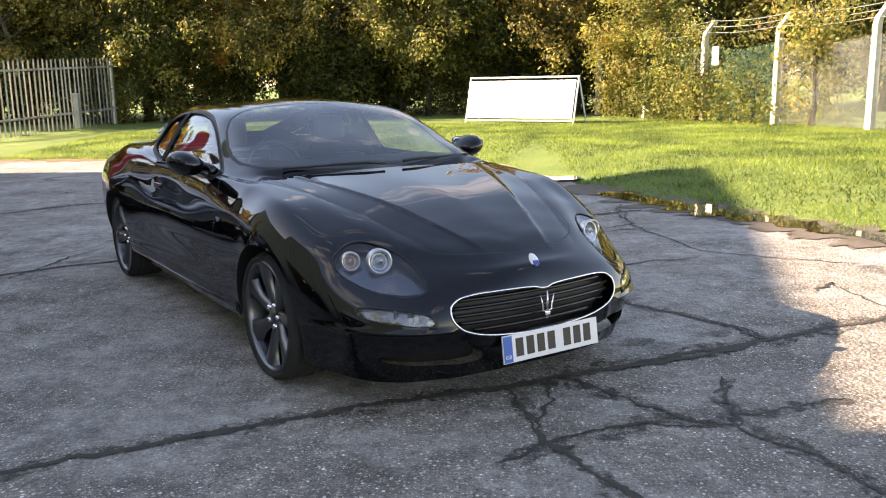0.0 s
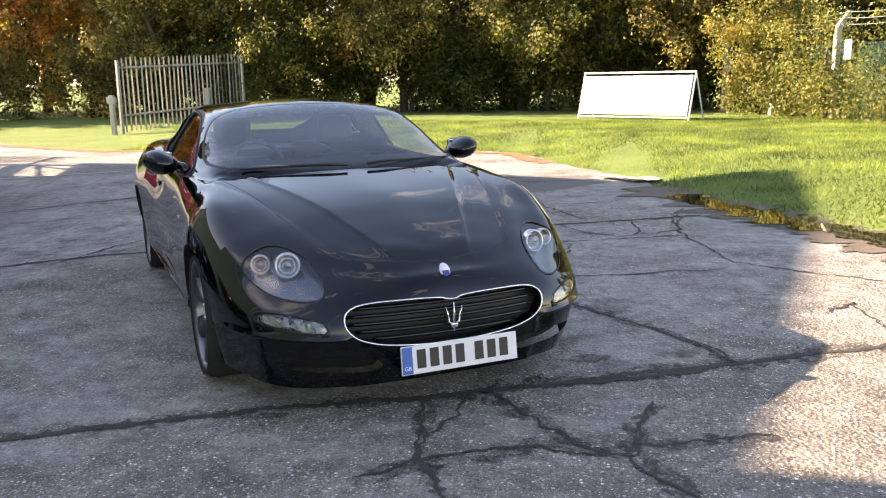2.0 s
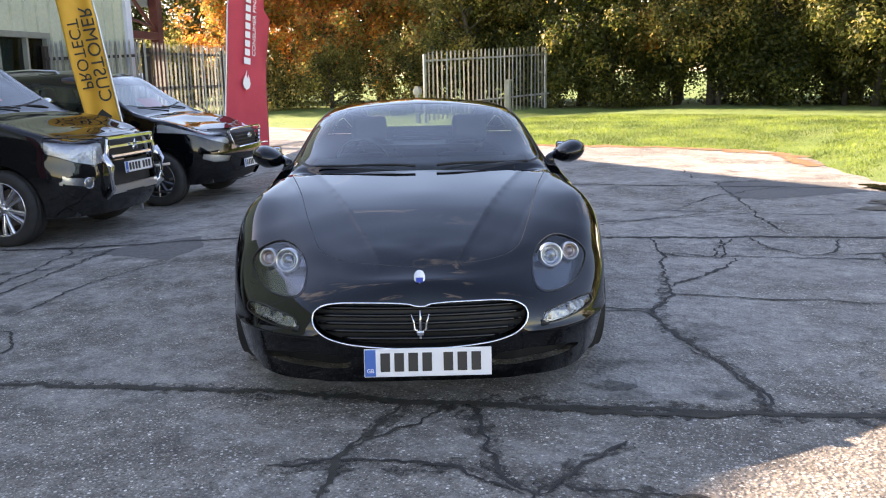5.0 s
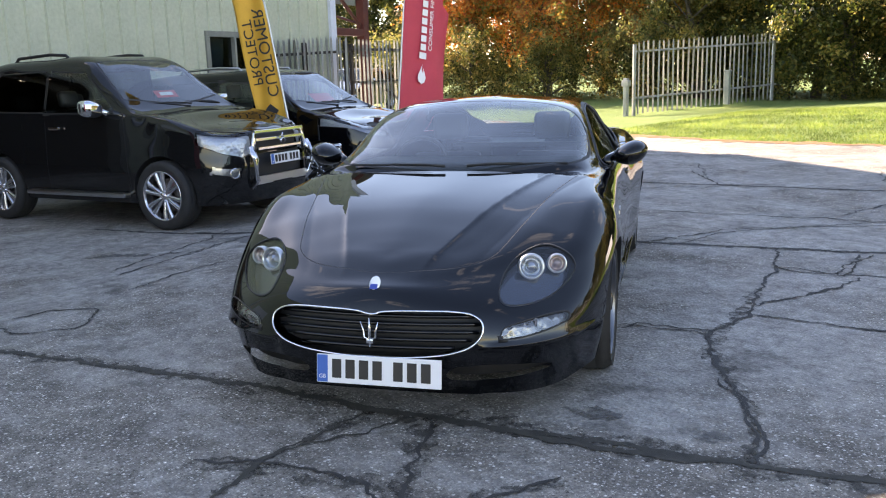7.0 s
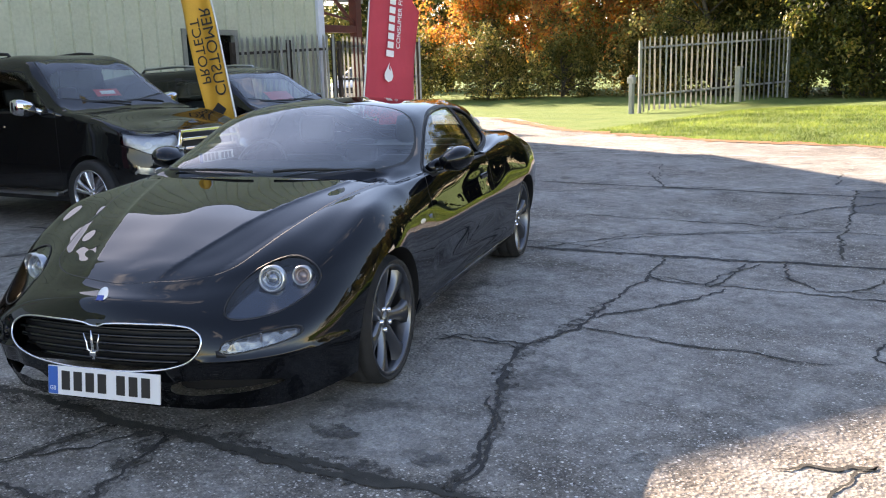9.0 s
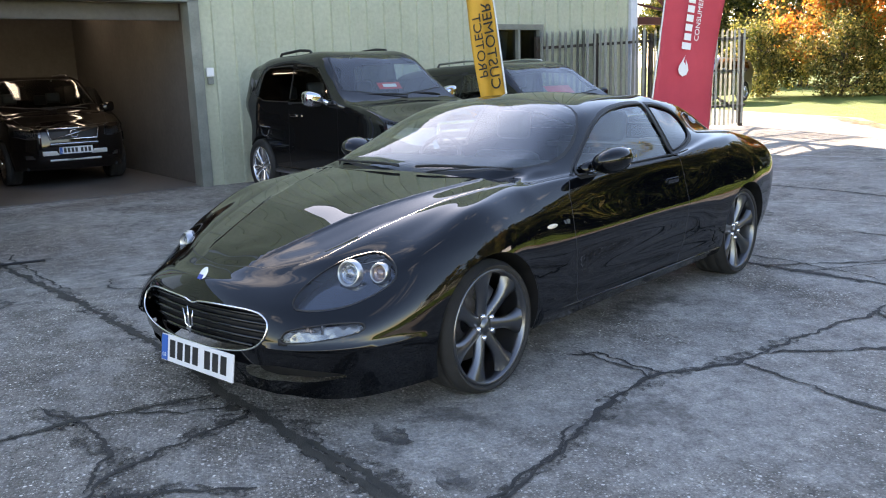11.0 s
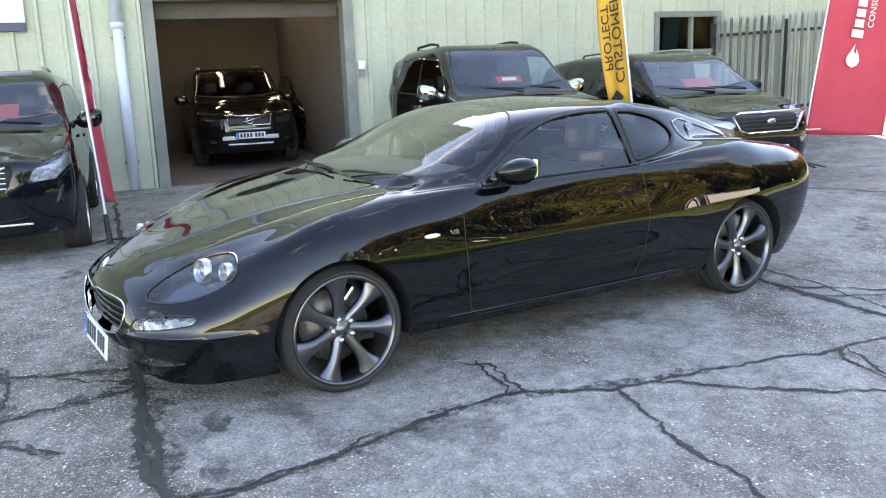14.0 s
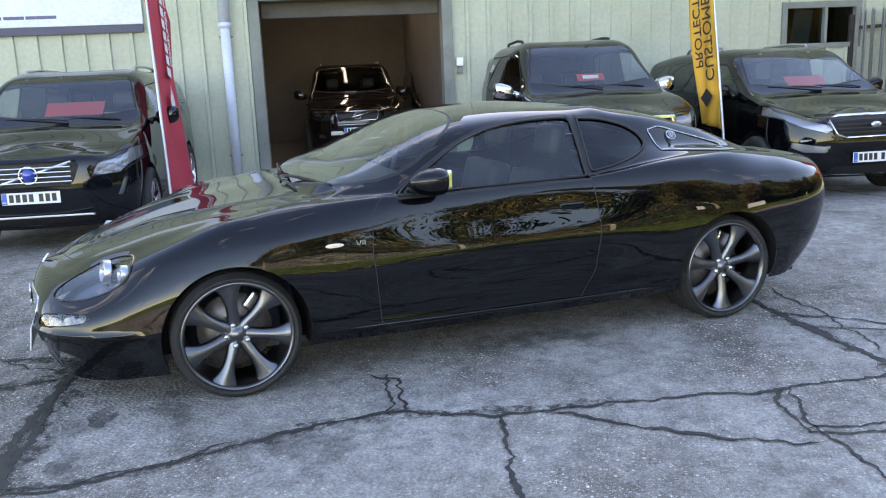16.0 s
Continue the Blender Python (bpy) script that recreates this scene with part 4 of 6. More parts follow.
CRACKS = {
    "slab_joint": (.055, [[(-6.5, 1.1), (-3.2, 2.55), (-1.42, 3.3), (-0.18, 3.87), (0.69, 4.21), (1.32, 4.52), (1.85, 4.75), (2.66, 5.16), (4.2, 5.95)],
                          [(-6.2, 5.2), (-3.4, 6.6), (-0.9, 7.78), (0.12, 8.27), (0.9, 8.72), (2.2, 9.35)], [(-7.0, 8.9), (-4.3, 10.4), (-1.6, 11.4), (1.2, 12.4)], [(1.75, 4.72), (1.62, 4.58), (1.05, 4.36), (0.66, 4.2)]]),
    "crack": (.021, [[(1.29, 5.44), (1.53, 5.3), (1.68, 5.06), (1.81, 4.79)], [(.69, 4.22), (.91, 3.95), (1.12, 3.72), (1.32, 3.63), (1.49, 3.39), (1.7, 2.9)],
                     [(.47, 4.1), (.52, 3.74), (.62, 3.41), (.78, 3.05), (.8, 2.2)], [(1.92, 9.49), (1.9, 8.39), (2.1, 7.51), (2.18, 7.14), (2.5, 6.9), (3.2, 6.6)], [(-3.11, 6.52), (-2.96, 7.01), (-2.77, 7.59)], [(2.49, 5.73), (2.73, 6.03), (2.77, 5.37)], [(1.34, 3.72), (1.61, 3.83), (1.9, 3.9)],
                     [(.12, 8.24), (.36, 7.74), (.62, 7.1), (.75, 6.66), (.86, 6.5), (.92, 6.05), (1.08, 5.75), (1.39, 5.44), (1.65, 5.15), (1.8, 4.92), (1.85, 4.75)],
                     [(.37, 7.73), (.53, 7.64), (.87, 7.72), (.7, 8.52)], [(.80, 6.65), (.9, 7.14), (.97, 7.75)], [(.46, 5.83), (.94, 6.04)], [(.54, 3.56), (.57, 3.85), (.61, 4.17)],
                     [(-2.54, 3.44), (-2.6, 3.67), (-2.27, 3.88), (-1.84, 3.63), (-2.12, 3.33), (-2.5, 3.3)], [(-3.4, 4.42), (-3.7, 5.02), (-4.17, 6.04)], [(-.83, 7.77), (-.57, 8.81), (.28, 9.86)],
                     [(.86, 6.47), (1.24, 6.6), (1.55, 6.7), (2.1, 6.9)], [(.39, 7.73), (.76, 7.74), (1.18, 7.94), (1.9, 8.2)], [(-1.39, 7.88), (-.78, 8.08), (-.21, 8.26)], [(.38, 3.27), (.64, 3.51), (.98, 3.66), (1.29, 3.63)],
                     [(1.33, 3.62), (1.37, 3.94), (1.44, 4.2)], [(-4.45, 2.17), (-2.9, 2.77), (-2.19, 3.07)], [(.9, 6.03), (.49, 5.94), (.48, 5.73)], [(-4.2, 12.6), (-3.6, 13.0), (-2.4, 11.4)], [(-1.6, 9.2), (-.6, 9.6), (.2, 9.9), (1.3, 10.2)], [(-3.2, 9.6), (-2.6, 10.6), (-1.9, 11.3)], [(-.2, 10.0), (-.1, 11.0), (.4, 12.2)],
                     [(-.47, 12.3), (.24, 10.77), (.74, 9.62), (1.06, 9.02)], [(-.55, 7.97), (-.56, 8.61), (-.17, 9.23), (.54, 9.97)], [(-1.28, 13.56), (-.81, 12.55), (-.39, 12.92), (.18, 12.74)], [(-3.26, 12.27), (-2.48, 11.49), (-2.15, 11.24), (-1.64, 11.58)],
                     [(.8, 8.71), (1.08, 8.28), (1.4, 8.12), (1.53, 8.24)], [(.65, 8.49), (.74, 8.12), (.79, 7.72)], [(1.5, 8.93), (1.57, 8.58), (1.53, 8.24), (1.91, 8.5), (1.98, 9.47), (2.04, 9.83)], [(-3.66, 4.47), (-4.01, 5.07), (-4.44, 5.74), (-4.83, 6.14)], [(-2.64, 4.1), (-2.86, 4.54), (-3.06, 5.02), (-3.03, 5.67)]]),
}
n = 0
for name, (width, runs) in CRACKS.items():
    for run in runs:
        v, f = ribbon(run, width, 0.004 + 0.0004 * (n % 5), n, 0.035 if name == "crack" else 0.022)
        ob = from_lists(name, v, f, TAR if n % 3 else MOSS, bpy.data.objects["pavement"], smooth=False)
        n += 1

# oil stains, a narrow pale line, and fallen leaves along the lawn
OIL = varied("oil_stain", (0.045, 0.042, 0.038), (0.10, 0.094, 0.086), 14, (0.45, 0.7), relief=0.4)
alpha = ramp(OIL, noise_tex(OIL, 7, 6, .7), (.42, (0, 0, 0)), (.62, (.8, .8, .8)))
link(OIL, alpha, principled(OIL).inputs["Alpha"])
for k, run in enumerate(([(1.02, 4.68), (1.14, 4.72), (1.26, 4.79)], [(1.5, 4.8), (1.62, 4.86), (1.7, 4.9)], [(2.08, 5.38), (2.16, 5.45), (2.2, 5.5)], [(-.9, 2.2), (-.6, 2.35), (-.4, 2.3)], [(-2.1, 2.6), (-1.7, 2.75)], [(-4.6, 4.6), (-4.1, 5.0), (-3.9, 5.3)], [(-.5, 12.2), (0.1, 12.6)], [(-3.1, 9.3), (-2.5, 9.1)])):
    v, f = ribbon(run, .11 + .05 * (k > 2), 0.0065, 80 + k, .05, .018)
    from_lists("oil_stain", v, f, OIL, bpy.data.objects["pavement"], smooth=False)
# dirt that has crept out of the widest cracks, and two repaired patches
DIRT = varied("crack_margin", (0.035, 0.032, 0.026), (0.085, 0.078, 0.066), 22, (0.75, 0.95), relief=0.6)
alpha = ramp(DIRT, noise_tex(DIRT, 13, 8, .75), (.44, (0, 0, 0)), (.60, (.85, .85, .85)))
link(DIRT, alpha, principled(DIRT).inputs["Alpha"])
for k, (wide, run) in enumerate(((.17, [(.5, 4.13), (1.32, 4.52), (1.85, 4.75), (2.66, 5.16)]), (.09, [(-2.4, 2.9), (-1.42, 3.3), (-.18, 3.87), (.5, 4.13)]), (.12, [(.69, 4.22), (.91, 3.95), (1.12, 3.72), (1.32, 3.63), (1.49, 3.39), (1.7, 2.9)]),
                                 (.10, [(.47, 4.1), (.52, 3.74), (.62, 3.41), (.78, 3.05)]), (.09, [(.38, 3.27), (.64, 3.51), (.98, 3.66), (1.29, 3.63)]), (.10, [(1.34, 3.72), (1.61, 3.83), (1.9, 3.9)]), (.10, [(1.33, 3.62), (1.37, 3.94), (1.44, 4.2)]),
                                 (.08, [(.62, 7.1), (.75, 6.66), (.92, 6.05), (1.08, 5.75), (1.39, 5.44), (1.65, 5.15), (1.85, 4.75)]), (.09, [(-3.7, 5.02), (-4.17, 6.04)]), (.08, [(-.9, 7.78), (.12, 8.27), (.9, 8.72)]))):
    v, f = ribbon(run, wide, 0.0030 + .0001 * k, 120 + k, .04, .02)
    from_lists("crack_margin", v, f, DIRT, bpy.data.objects["pavement"], smooth=False)
PATCH = varied("patched_concrete", (0.085, 0.08, 0.073), (0.20, 0.19, 0.175), 30, (0.75, 0.95), relief=0.6, distance=0.006)
for outline in ([(-.47, 12.3), (.89, 12.85), (1.37, 12.16), (.57, 11.12), (.15, 10.9)], [(-4.34, 5.8), (-4.06, 6.26), (-3.81, 6.72), (-3.27, 6.28), (-3.1, 5.72), (-3.65, 5.78)]):
    rim = []
    for (x0, y0), (x1, y1) in zip(outline, outline[1:] + outline[:1]):
        for q in np.arange(0, 1, .04):
            x, y = x0 + (x1 - x0) * q, y0 + (y1 - y0) * q
            rim.append((x + .03 * noise.noise((x * 9, y * 9, 1)), y + .03 * noise.noise((x * 9, y * 9, 5))))
    mid = np.mean(rim, axis=0)
    v = [(x, y, .0022 + low(x, y)) for x, y in rim] + [(mid[0], mid[1], .0022 + low(*mid))]
    from_lists("repair_patch", v, [(i, (i + 1) % len(rim), len(rim)) for i in range(len(rim))], PATCH, bpy.data.objects["pavement"], "darker patch of repaired concrete", smooth=False)
v, f = ribbon([(-8.3, 12.2), (-5.58, 13.53), (-4.37, 14.15), (-2.17, 15.19), (-.6, 15.95)], .05, 0.007, 95, .006, .05)
from_lists("painted_line", v, f, varied("worn_line_paint", (.34, .33, .31), (.62, .61, .58), 6, (.6, .8)), bpy.data.objects["pavement"], "narrow uneven pale line across the yard", smooth=False)
LITTER = varied("fallen_leaves", (0.16, 0.07, 0.03), (0.42, 0.22, 0.10), 9, (0.7, 0.9), relief=0.8, distance=0.02)
v, f = ribbon([(-14, 19.2), (-9.3, 17.0), (-5.3, 16.55), (-2.4, 16.95), (-.5, 16.5), (.35, 14.6)], .42, 0.009, 96, .12, .06)
tagged(from_lists("leaf_litter", v, f, LITTER, smooth=False), "reddish fallen leaves along the lawn edge", "leaf litter", kind="structure")

# the puddle along the grass, on a strip of damp earth
v, f = ribbon([(1.75, 11.6), (2.15, 10.8), (2.7, 9.6), (3.15, 8.7), (3.6, 7.9), (4.1, 7.0), (5.0, 5.6)], .95, 0.008, 60, .1, .025)
tagged(from_lists("mud_strip", v, f, EARTH, smooth=False), "damp brown earth between concrete and grass", "earth", kind="structure")
v, f = ribbon([(2.1, 10.85), (2.5, 9.95), (2.9, 9.15), (3.35, 8.35), (3.75, 7.6), (4.2, 6.8)], .46, 0.013, 61, .05, .025)
tagged(from_lists("water", v, f, WATER, smooth=False), "narrow still puddle along the grass edge", "puddle", kind="structure")
v, f = ribbon([(1.22, 12.6), (1.6, 12.35), (1.95, 12.15)], .42, 0.03, 62, .04, .03)
tagged(from_lists("water", v, f, WATER, smooth=False), "small shallow puddle at the grass edge", "puddle", kind="structure")

# ---- the building ----
BARN = pose(-7.70, .85, 0, 0, 0, 111.8)      # x along the wall, y away from the yard is +y
CLAD = varied("pale_green_cladding", (0.39, 0.415, 0.31), (0.49, 0.515, 0.40), 1.2, (0.4, 0.6), relief=0.05)
FRAME_GREY = varied("grey_steel_frame", (0.14, 0.15, 0.13), (0.24, 0.25, 0.22), 3, (0.45, 0.65))
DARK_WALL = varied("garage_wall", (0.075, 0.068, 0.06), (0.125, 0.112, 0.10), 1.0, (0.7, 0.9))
SHOP_FLOOR = varied("workshop_floor", (0.07, 0.065, 0.06), (0.16, 0.15, 0.14), 1.2, (0.35, 0.7))
PIPE_WHITE = varied("white_downpipe", (0.52, 0.56, 0.66), (0.66, 0.70, 0.78), 3, (0.3, 0.45))
RED_STEEL = varied("dark_red_steel", (0.05, 0.012, 0.010), (0.10, 0.022, 0.016), 5, (0.5, 0.7))
# unseen roof outline (distance, height), invented so its shadow edge fits the yard
SHADE_ROOF = [(-16.0, 8.09), (3.45, 8.09), (3.47, 5.43), (12.7, 8.32)]


def barn_wall(name, x0, x1, z0, z1, z2=None):
    """Cladding with upright ribs, from x0 to x1."""
    z2 = z1 if z2 is None else z2
    prof, x = [(x0, 0.0)], x0
    ribs = [r * 0.333 for r in range(-48, 40)]
    for r in ribs:
        for dx, dy in ((0, 0), (.012, -.038), (.058, -.038), (.070, 0)):
            if x0 + .002 < r + dx < x1 - .002:
                prof.append((r + dx, dy))
    prof.append((x1, 0.0))
    v, f = [], []
    for px, py in prof:
        top = z1 + (z2 - z1) * (px - x0) / (x1 - x0)
        v += [(px, py, z0), (px, py, top)]
    k = len(prof)
    f = [(2 * i, 2 * i + 2, 2 * i + 3, 2 * i + 1) for i in range(k - 1)]
    base = len(v)
    v += [(x0, .12, z0), (x1, .12, z0), (x1, .12, z2), (x0, .12, z1)]
    f += [(base + 3, base + 2, base + 1, base), (1, 2 * k - 1, base + 2, base + 3), (0, base, base + 1, 2 * k - 2), (0, 1, base + 3, base), (2 * k - 2, base + 1, base + 2, 2 * k - 1)]
    ob = from_lists(name, v, f, CLAD, smooth=False)
    ob.matrix_basis = BARN
    return tagged(ob, "pale green ribbed steel cladding wall", "wall", kind="structure")


# wall tops above view follow the invented roofline that shades the yard
barn_wall("wall_west_1", -16, .42, -.22, 8.09)
barn_wall("wall_west_2", .42, 3.45, 2.6, 8.09)
barn_wall("wall_west_3", 3.45, 3.92, -.22, 5.43, 5.565)
barn_wall("wall_west_4", 3.92, 8.9, -.22, 5.565, 7.12)
barn_wall("wall_west_5", 8.9, 10.25, -.22, 1.55)
barn_wall("wall_west_6", 8.9, 10.25, 2.2, 7.12, 7.55)
barn_wall("wall_west_7", 10.25, 12.7, -.22, 7.55, 8.32)
roof = bmesh.new()
for (xa, za), (xb, zb) in ((SHADE_ROOF[0], SHADE_ROOF[1]), (SHADE_ROOF[2], SHADE_ROOF[3])):
    q = [(xa, .0, za), (xb, .0, zb), (xb, 10, zb), (xa, 10, za)]
    lo = [roof.verts.new((x, y, z)) for x, y, z in q]
    hi = [roof.verts.new((x, y, z + .06)) for x, y, z in q]
    roof.faces.new(lo[::-1]), roof.faces.new(hi)
    for i in range(4):
        roof.faces.new((lo[i], lo[(i + 1) % 4], hi[(i + 1) % 4], hi[i]))
ob = part("roof", roof, FRAME_GREY)
ob.matrix_basis = BARN
tagged(ob, "grey metal shed roof, unseen, shaped to shade the yard", "roof", kind="structure")
# unseen walls closing the shade-casting block, with its made-up step
for nm, x0, x1, y0, y1, z1 in (("wall_back_1", -16, 3.45, 9.9, 10.0, 8.0), ("wall_back_2", 3.47, 12.7, 9.9, 10.0, 5.4), ("wall_end_1", 12.58, 12.7, .14, 9.9, 8.28), ("wall_end_2", -16, -15.9, .14, 9.9, 8.07), ("wall_step", 3.39, 3.45, .14, 9.9, 8.08)):
    ob = part(nm, box(x1 - x0, y1 - y0, z1 + .22, ((x0 + x1) / 2, (y0 + y1) / 2, (z1 - .22) / 2)), DARK_WALL)
    ob.matrix_basis = BARN
    tagged(ob, "plain dark shed wall, unseen, closing the shade-casting block", "wall", kind="structure")
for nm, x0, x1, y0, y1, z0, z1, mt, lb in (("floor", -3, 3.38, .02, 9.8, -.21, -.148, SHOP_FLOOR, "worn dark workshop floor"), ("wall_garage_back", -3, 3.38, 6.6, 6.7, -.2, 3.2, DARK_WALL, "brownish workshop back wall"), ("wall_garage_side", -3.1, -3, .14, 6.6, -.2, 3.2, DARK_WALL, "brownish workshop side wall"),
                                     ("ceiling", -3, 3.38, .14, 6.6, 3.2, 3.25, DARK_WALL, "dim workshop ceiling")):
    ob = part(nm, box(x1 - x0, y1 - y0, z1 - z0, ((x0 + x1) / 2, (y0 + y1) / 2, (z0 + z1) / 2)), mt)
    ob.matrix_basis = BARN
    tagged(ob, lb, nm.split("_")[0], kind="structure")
gate_frame = thing("door_1", BARN, "open wide workshop doorway with grey steel frame", "doorway", kind="structure")
for x in (.485, 3.385):
    part("door_post", box(.16, .3, 2.79, (x, .08, 1.205), .006), FRAME_GREY, gate_frame)
part("door_lintel", box(3.06, .3, .12, (1.94, .08, 2.56), .006), FRAME_GREY, gate_frame)
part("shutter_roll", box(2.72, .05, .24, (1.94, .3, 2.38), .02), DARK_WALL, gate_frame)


# ---- the other cars ----
def suv_lines(F, R, W, zb, zc, xc, xs, H, zl, ax, rx, xr, tuck=.0):
    """Character lines of a tall estate body, nose to tail."""
    xm, mid = (xc + xs) / 2, (xs + rx) / 2
    base = [F, F - .05, F - .27, ax + .42, ax, xc, xm, xs, mid, rx, xr, R + .14, R + .03, R]
    yy = [0, .52, .86, .95, .98, .98, .98, .98, .985, .985, .97, .88, .5, 0]
    lines = []
    for k, (z, inn, dx) in enumerate(((.27, .95, -.10), (.42, .985, -.02), (.62, 1.0, 0), (.80, .985, -.01))):
        z = [z, z, z, z + .02 * k, z + .03 * k, z + .02 * k] + [z + .02 * k] * 5 + [z + .02 * k] * 3
        lines.append([(x + (dx if i < 3 else -dx if i > 10 else 0), y * W * inn, q) for i, (x, y, q) in enumerate(zip(base, yy, z))])
    zm = (zc + H) / 2
    for k, (back, fy, by, cab) in enumerate(((.05, .93, .955, None), (.11, .80, .90, None), (.17, .62, .80, .04), (.24, .36, .45, .005), (.28, 0, 0, 0))):
        q = k / 4
        top = [zb - .10 + .10 * q, zb - .09 + .10 * q, zb - .10 + .11 * q, zb + .02 * q - .01, zb + .7 * (zc - zb) - .03 * (1 - q), zc - .045 * (1 - q)]
        if k == 0:
            z = top[:5] + [zl - .02, zl, zl, zl + .01, zl + .03, zl + .04, zl, zl - .02, zl - .02]
        elif k == 1:
            z = top[:5] + [zc - .01, zl + .17, zl + .22, zl + .24, zl + .25, zl + .24, zl + .18, zl + .16, zl + .16]
        else:
            z = top[:5] + [zc - .02 * (1 - q) * 2, zm - .05 * (1 - q), H - .03 - cab, H - cab, H - .02 - cab, H - .07 - cab, H - .12 - cab, H - .11 - cab, H - .10 - cab]
        fx = [F - back, F - back - .05, F - .27 - back * .8, ax + .42 - back * .5, ax, xc, xm, xs, mid, rx, xr, xr - .16 - (.06 if k > 1 else .18), xr - .18 - (.04 if k > 1 else .18), xr - .18 - (.04 if k > 1 else .2)]
        lean = [1] * 5 + [1] + ([1, 1, 1, 1, .99, .95, .9, 0] if k < 1 else [1] * 8)
        ys = []
        for i in range(14):
            wide = fy if i < 5 else by
            if k == 1 and 6 <= i <= 10:
                wide = .90
            if k == 2 and 6 <= i <= 10:
                wide = .76
            ys.append(yy[i] * W * wide * (.92 if i < 3 and k else 1))
        lines.append([(x, y, q2) for x, y, q2 in zip(fx, ys, z)])
    return lines


def suv(name, at, heading, scale, label, paint, p, looks):
    car = thing(name, pose(*at, 0, 0, heading) @ Matrix.Scale(scale, 4), label, "car", "parked cars")
    F, W, ax, rx, H, zl, zb, xc, xs = p["F"], p["W"], p["ax"], p["rx"], p["H"], p["zl"], p["zb"], p["xc"], p["xs"]
    r = looks["wheel"]["radius"]
    mid = (xs + rx) / 2
    z1 = H - .16
    zones = [
        ("windscreen", "top", [(xc - .06, -.3), (xc - .06, 0), (xc - .12, .4 * W), (xc - .2, .80 * W), (xs + .06, .66 * W), (xs + .02, .3 * W), (xs + .01, -.3)], zb, .0, {"kind": "pane", "mat": PANE, "trim": .02, "whole": True}),
        ("door_window", "side", [(xc - .28, zl + .06), (xs + .02, z1 - .03), (mid + .18, z1), (mid + .16, zl + .05)], .3, .012, {"kind": "pane", "mat": PANE, "trim": .015}),
        ("rear_side_window", "side", [(mid + .10, zl + .06), (mid + .12, z1), (rx + .05, z1 - .02), (rx - .12, zl + .12), (rx + .1, zl + .07)], .3, .012, {"kind": "pane", "mat": DARK_PANE, "trim": .015}),
        ("quarter_window", "side", [(rx - .16, zl + .15), (rx + .0, z1 - .02), (p["xr"] + .12, z1 - .05), (p["xr"] + .05, zl + .15)], .3, .01, {"kind": "pane", "mat": DARK_PANE, "trim": .012}),
        ("headlight", "front", looks["headlight"], looks.get("lamp_from", ax), .01, {"kind": "lamp", "deep": .05, "trim": .006, "ring": "lamp_seal", "ring_mat": TRIM, "ring_thick": .001, "mat": looks.get("bowl", LAMP_BOWL)}),
        ("grille_recess", "front", looks["grille"], ax, .0, {"kind": "recess", "mat": TRIM, "whole": True, "deep": (-.06, 0, 0)}),
        ("fog_lamp", "front", looks["fog"], ax, .006, {"kind": "lamp", "deep": .03, "mat": SATIN}),
        ("lower_intake", "front", looks["intake"], ax, .0, {"kind": "recess", "mat": TRIM, "whole": True, "deep": (-.05, 0, 0)}),
        ("bonnet", "top", [(F - .16, -.3), (F - .16, 0), (F - .19, .4 * W), (F - .30, .66 * W), (ax, .80 * W), (xc + .02, .84 * W), (xc - .02, .3), (xc - .02, -.3)], zb - .05, .0, {"kind": "panel", "mat": paint, "whole": True}),
        ("front_door", "side", [(ax - .52, zl + .02), (ax - .46, .5), (ax - .52, .34), (mid + .14, .34), (mid + .13, zl + .02)], .4, .0, {"kind": "panel", "mat": paint}),
    ]
    if looks.get("doors", 4) == 4:
        zones.append(("rear_door", "side", [(mid + .11, zl + .02), (mid + .12, .34), (rx + .42, .34), (rx + .30, .75), (rx + .02, zl + .02)], .4, .0, {"kind": "panel", "mat": paint}))
    skin(car, {"lines": suv_lines(**p), "nu": 7, "nv": 6, "arches": [(ax, r, r + .05), (rx, r, r + .05)], "zones": zones, "plastic_arch": True}, paint)
    part("floor_pan", box(F - p["R"] - .5, W * 1.5, .04, ((F + p["R"]) / 2, 0, .30)), PLASTIC, car)
    add_wheels(car, looks["wheel"], [(ax, r), (rx, r)], W - .115)
    mirror_shell(car, xc - .42, W + .10, zl + .10, (.17, .25, .19), looks.get("mirror", paint), .05, .6)
    plate(car, F + .012 + looks.get("plate_out", 0), 0, looks["plate_z"], -3, .52, .11)
    wiper(car, (xc - .02, .1, p["zc"] + .03), (xc - .12, -.55, p["zc"] + .06))
    wiper(car, (xc - .05, .62, p["zc"] + .02), (xc - .1, .05, p["zc"] + .06))
    part("dashboard", box(.4, W * 1.5, .16, (xc - .38, 0, p["zc"] - .06), .05), LEATHER, car, smooth=True)
    for y in (.38, -.38):
        seat(car, (xc + xs) / 2 - .75, y, .55, .6)
        seat(car, rx + .25, y, .55, .55)
    for s in (1, -1):
        part("door_handle", box(.17, .03, .035, (mid + .32, s * (W * .99), zl - .13), .01), looks.get("handle", paint), car)
        if looks.get("rails"):
            part("roof_rail", tube([(xs - .35, s * W * .62, H - .05), (xs - .45, s * W * .63, H + .035), (mid, s * W * .635, H + .05), (rx + .15, s * W * .62, H + .02), (rx + .05, s * W * .61, H - .06)], .018, 8), looks["rails"], car, smooth=True)
        if looks.get("step"):
            part("side_step", box(ax - rx - 1.0, .13, .05, ((ax + rx) / 2, s * (W - .02), .36), .02), SATIN, car)
    for k, (z, half, thick, mt) in enumerate(looks["slats"]):
        part("grille_slat", box(.03, 2 * half, thick, (F - looks.get("slat_in", .03), 0, z), .006), mt, car)
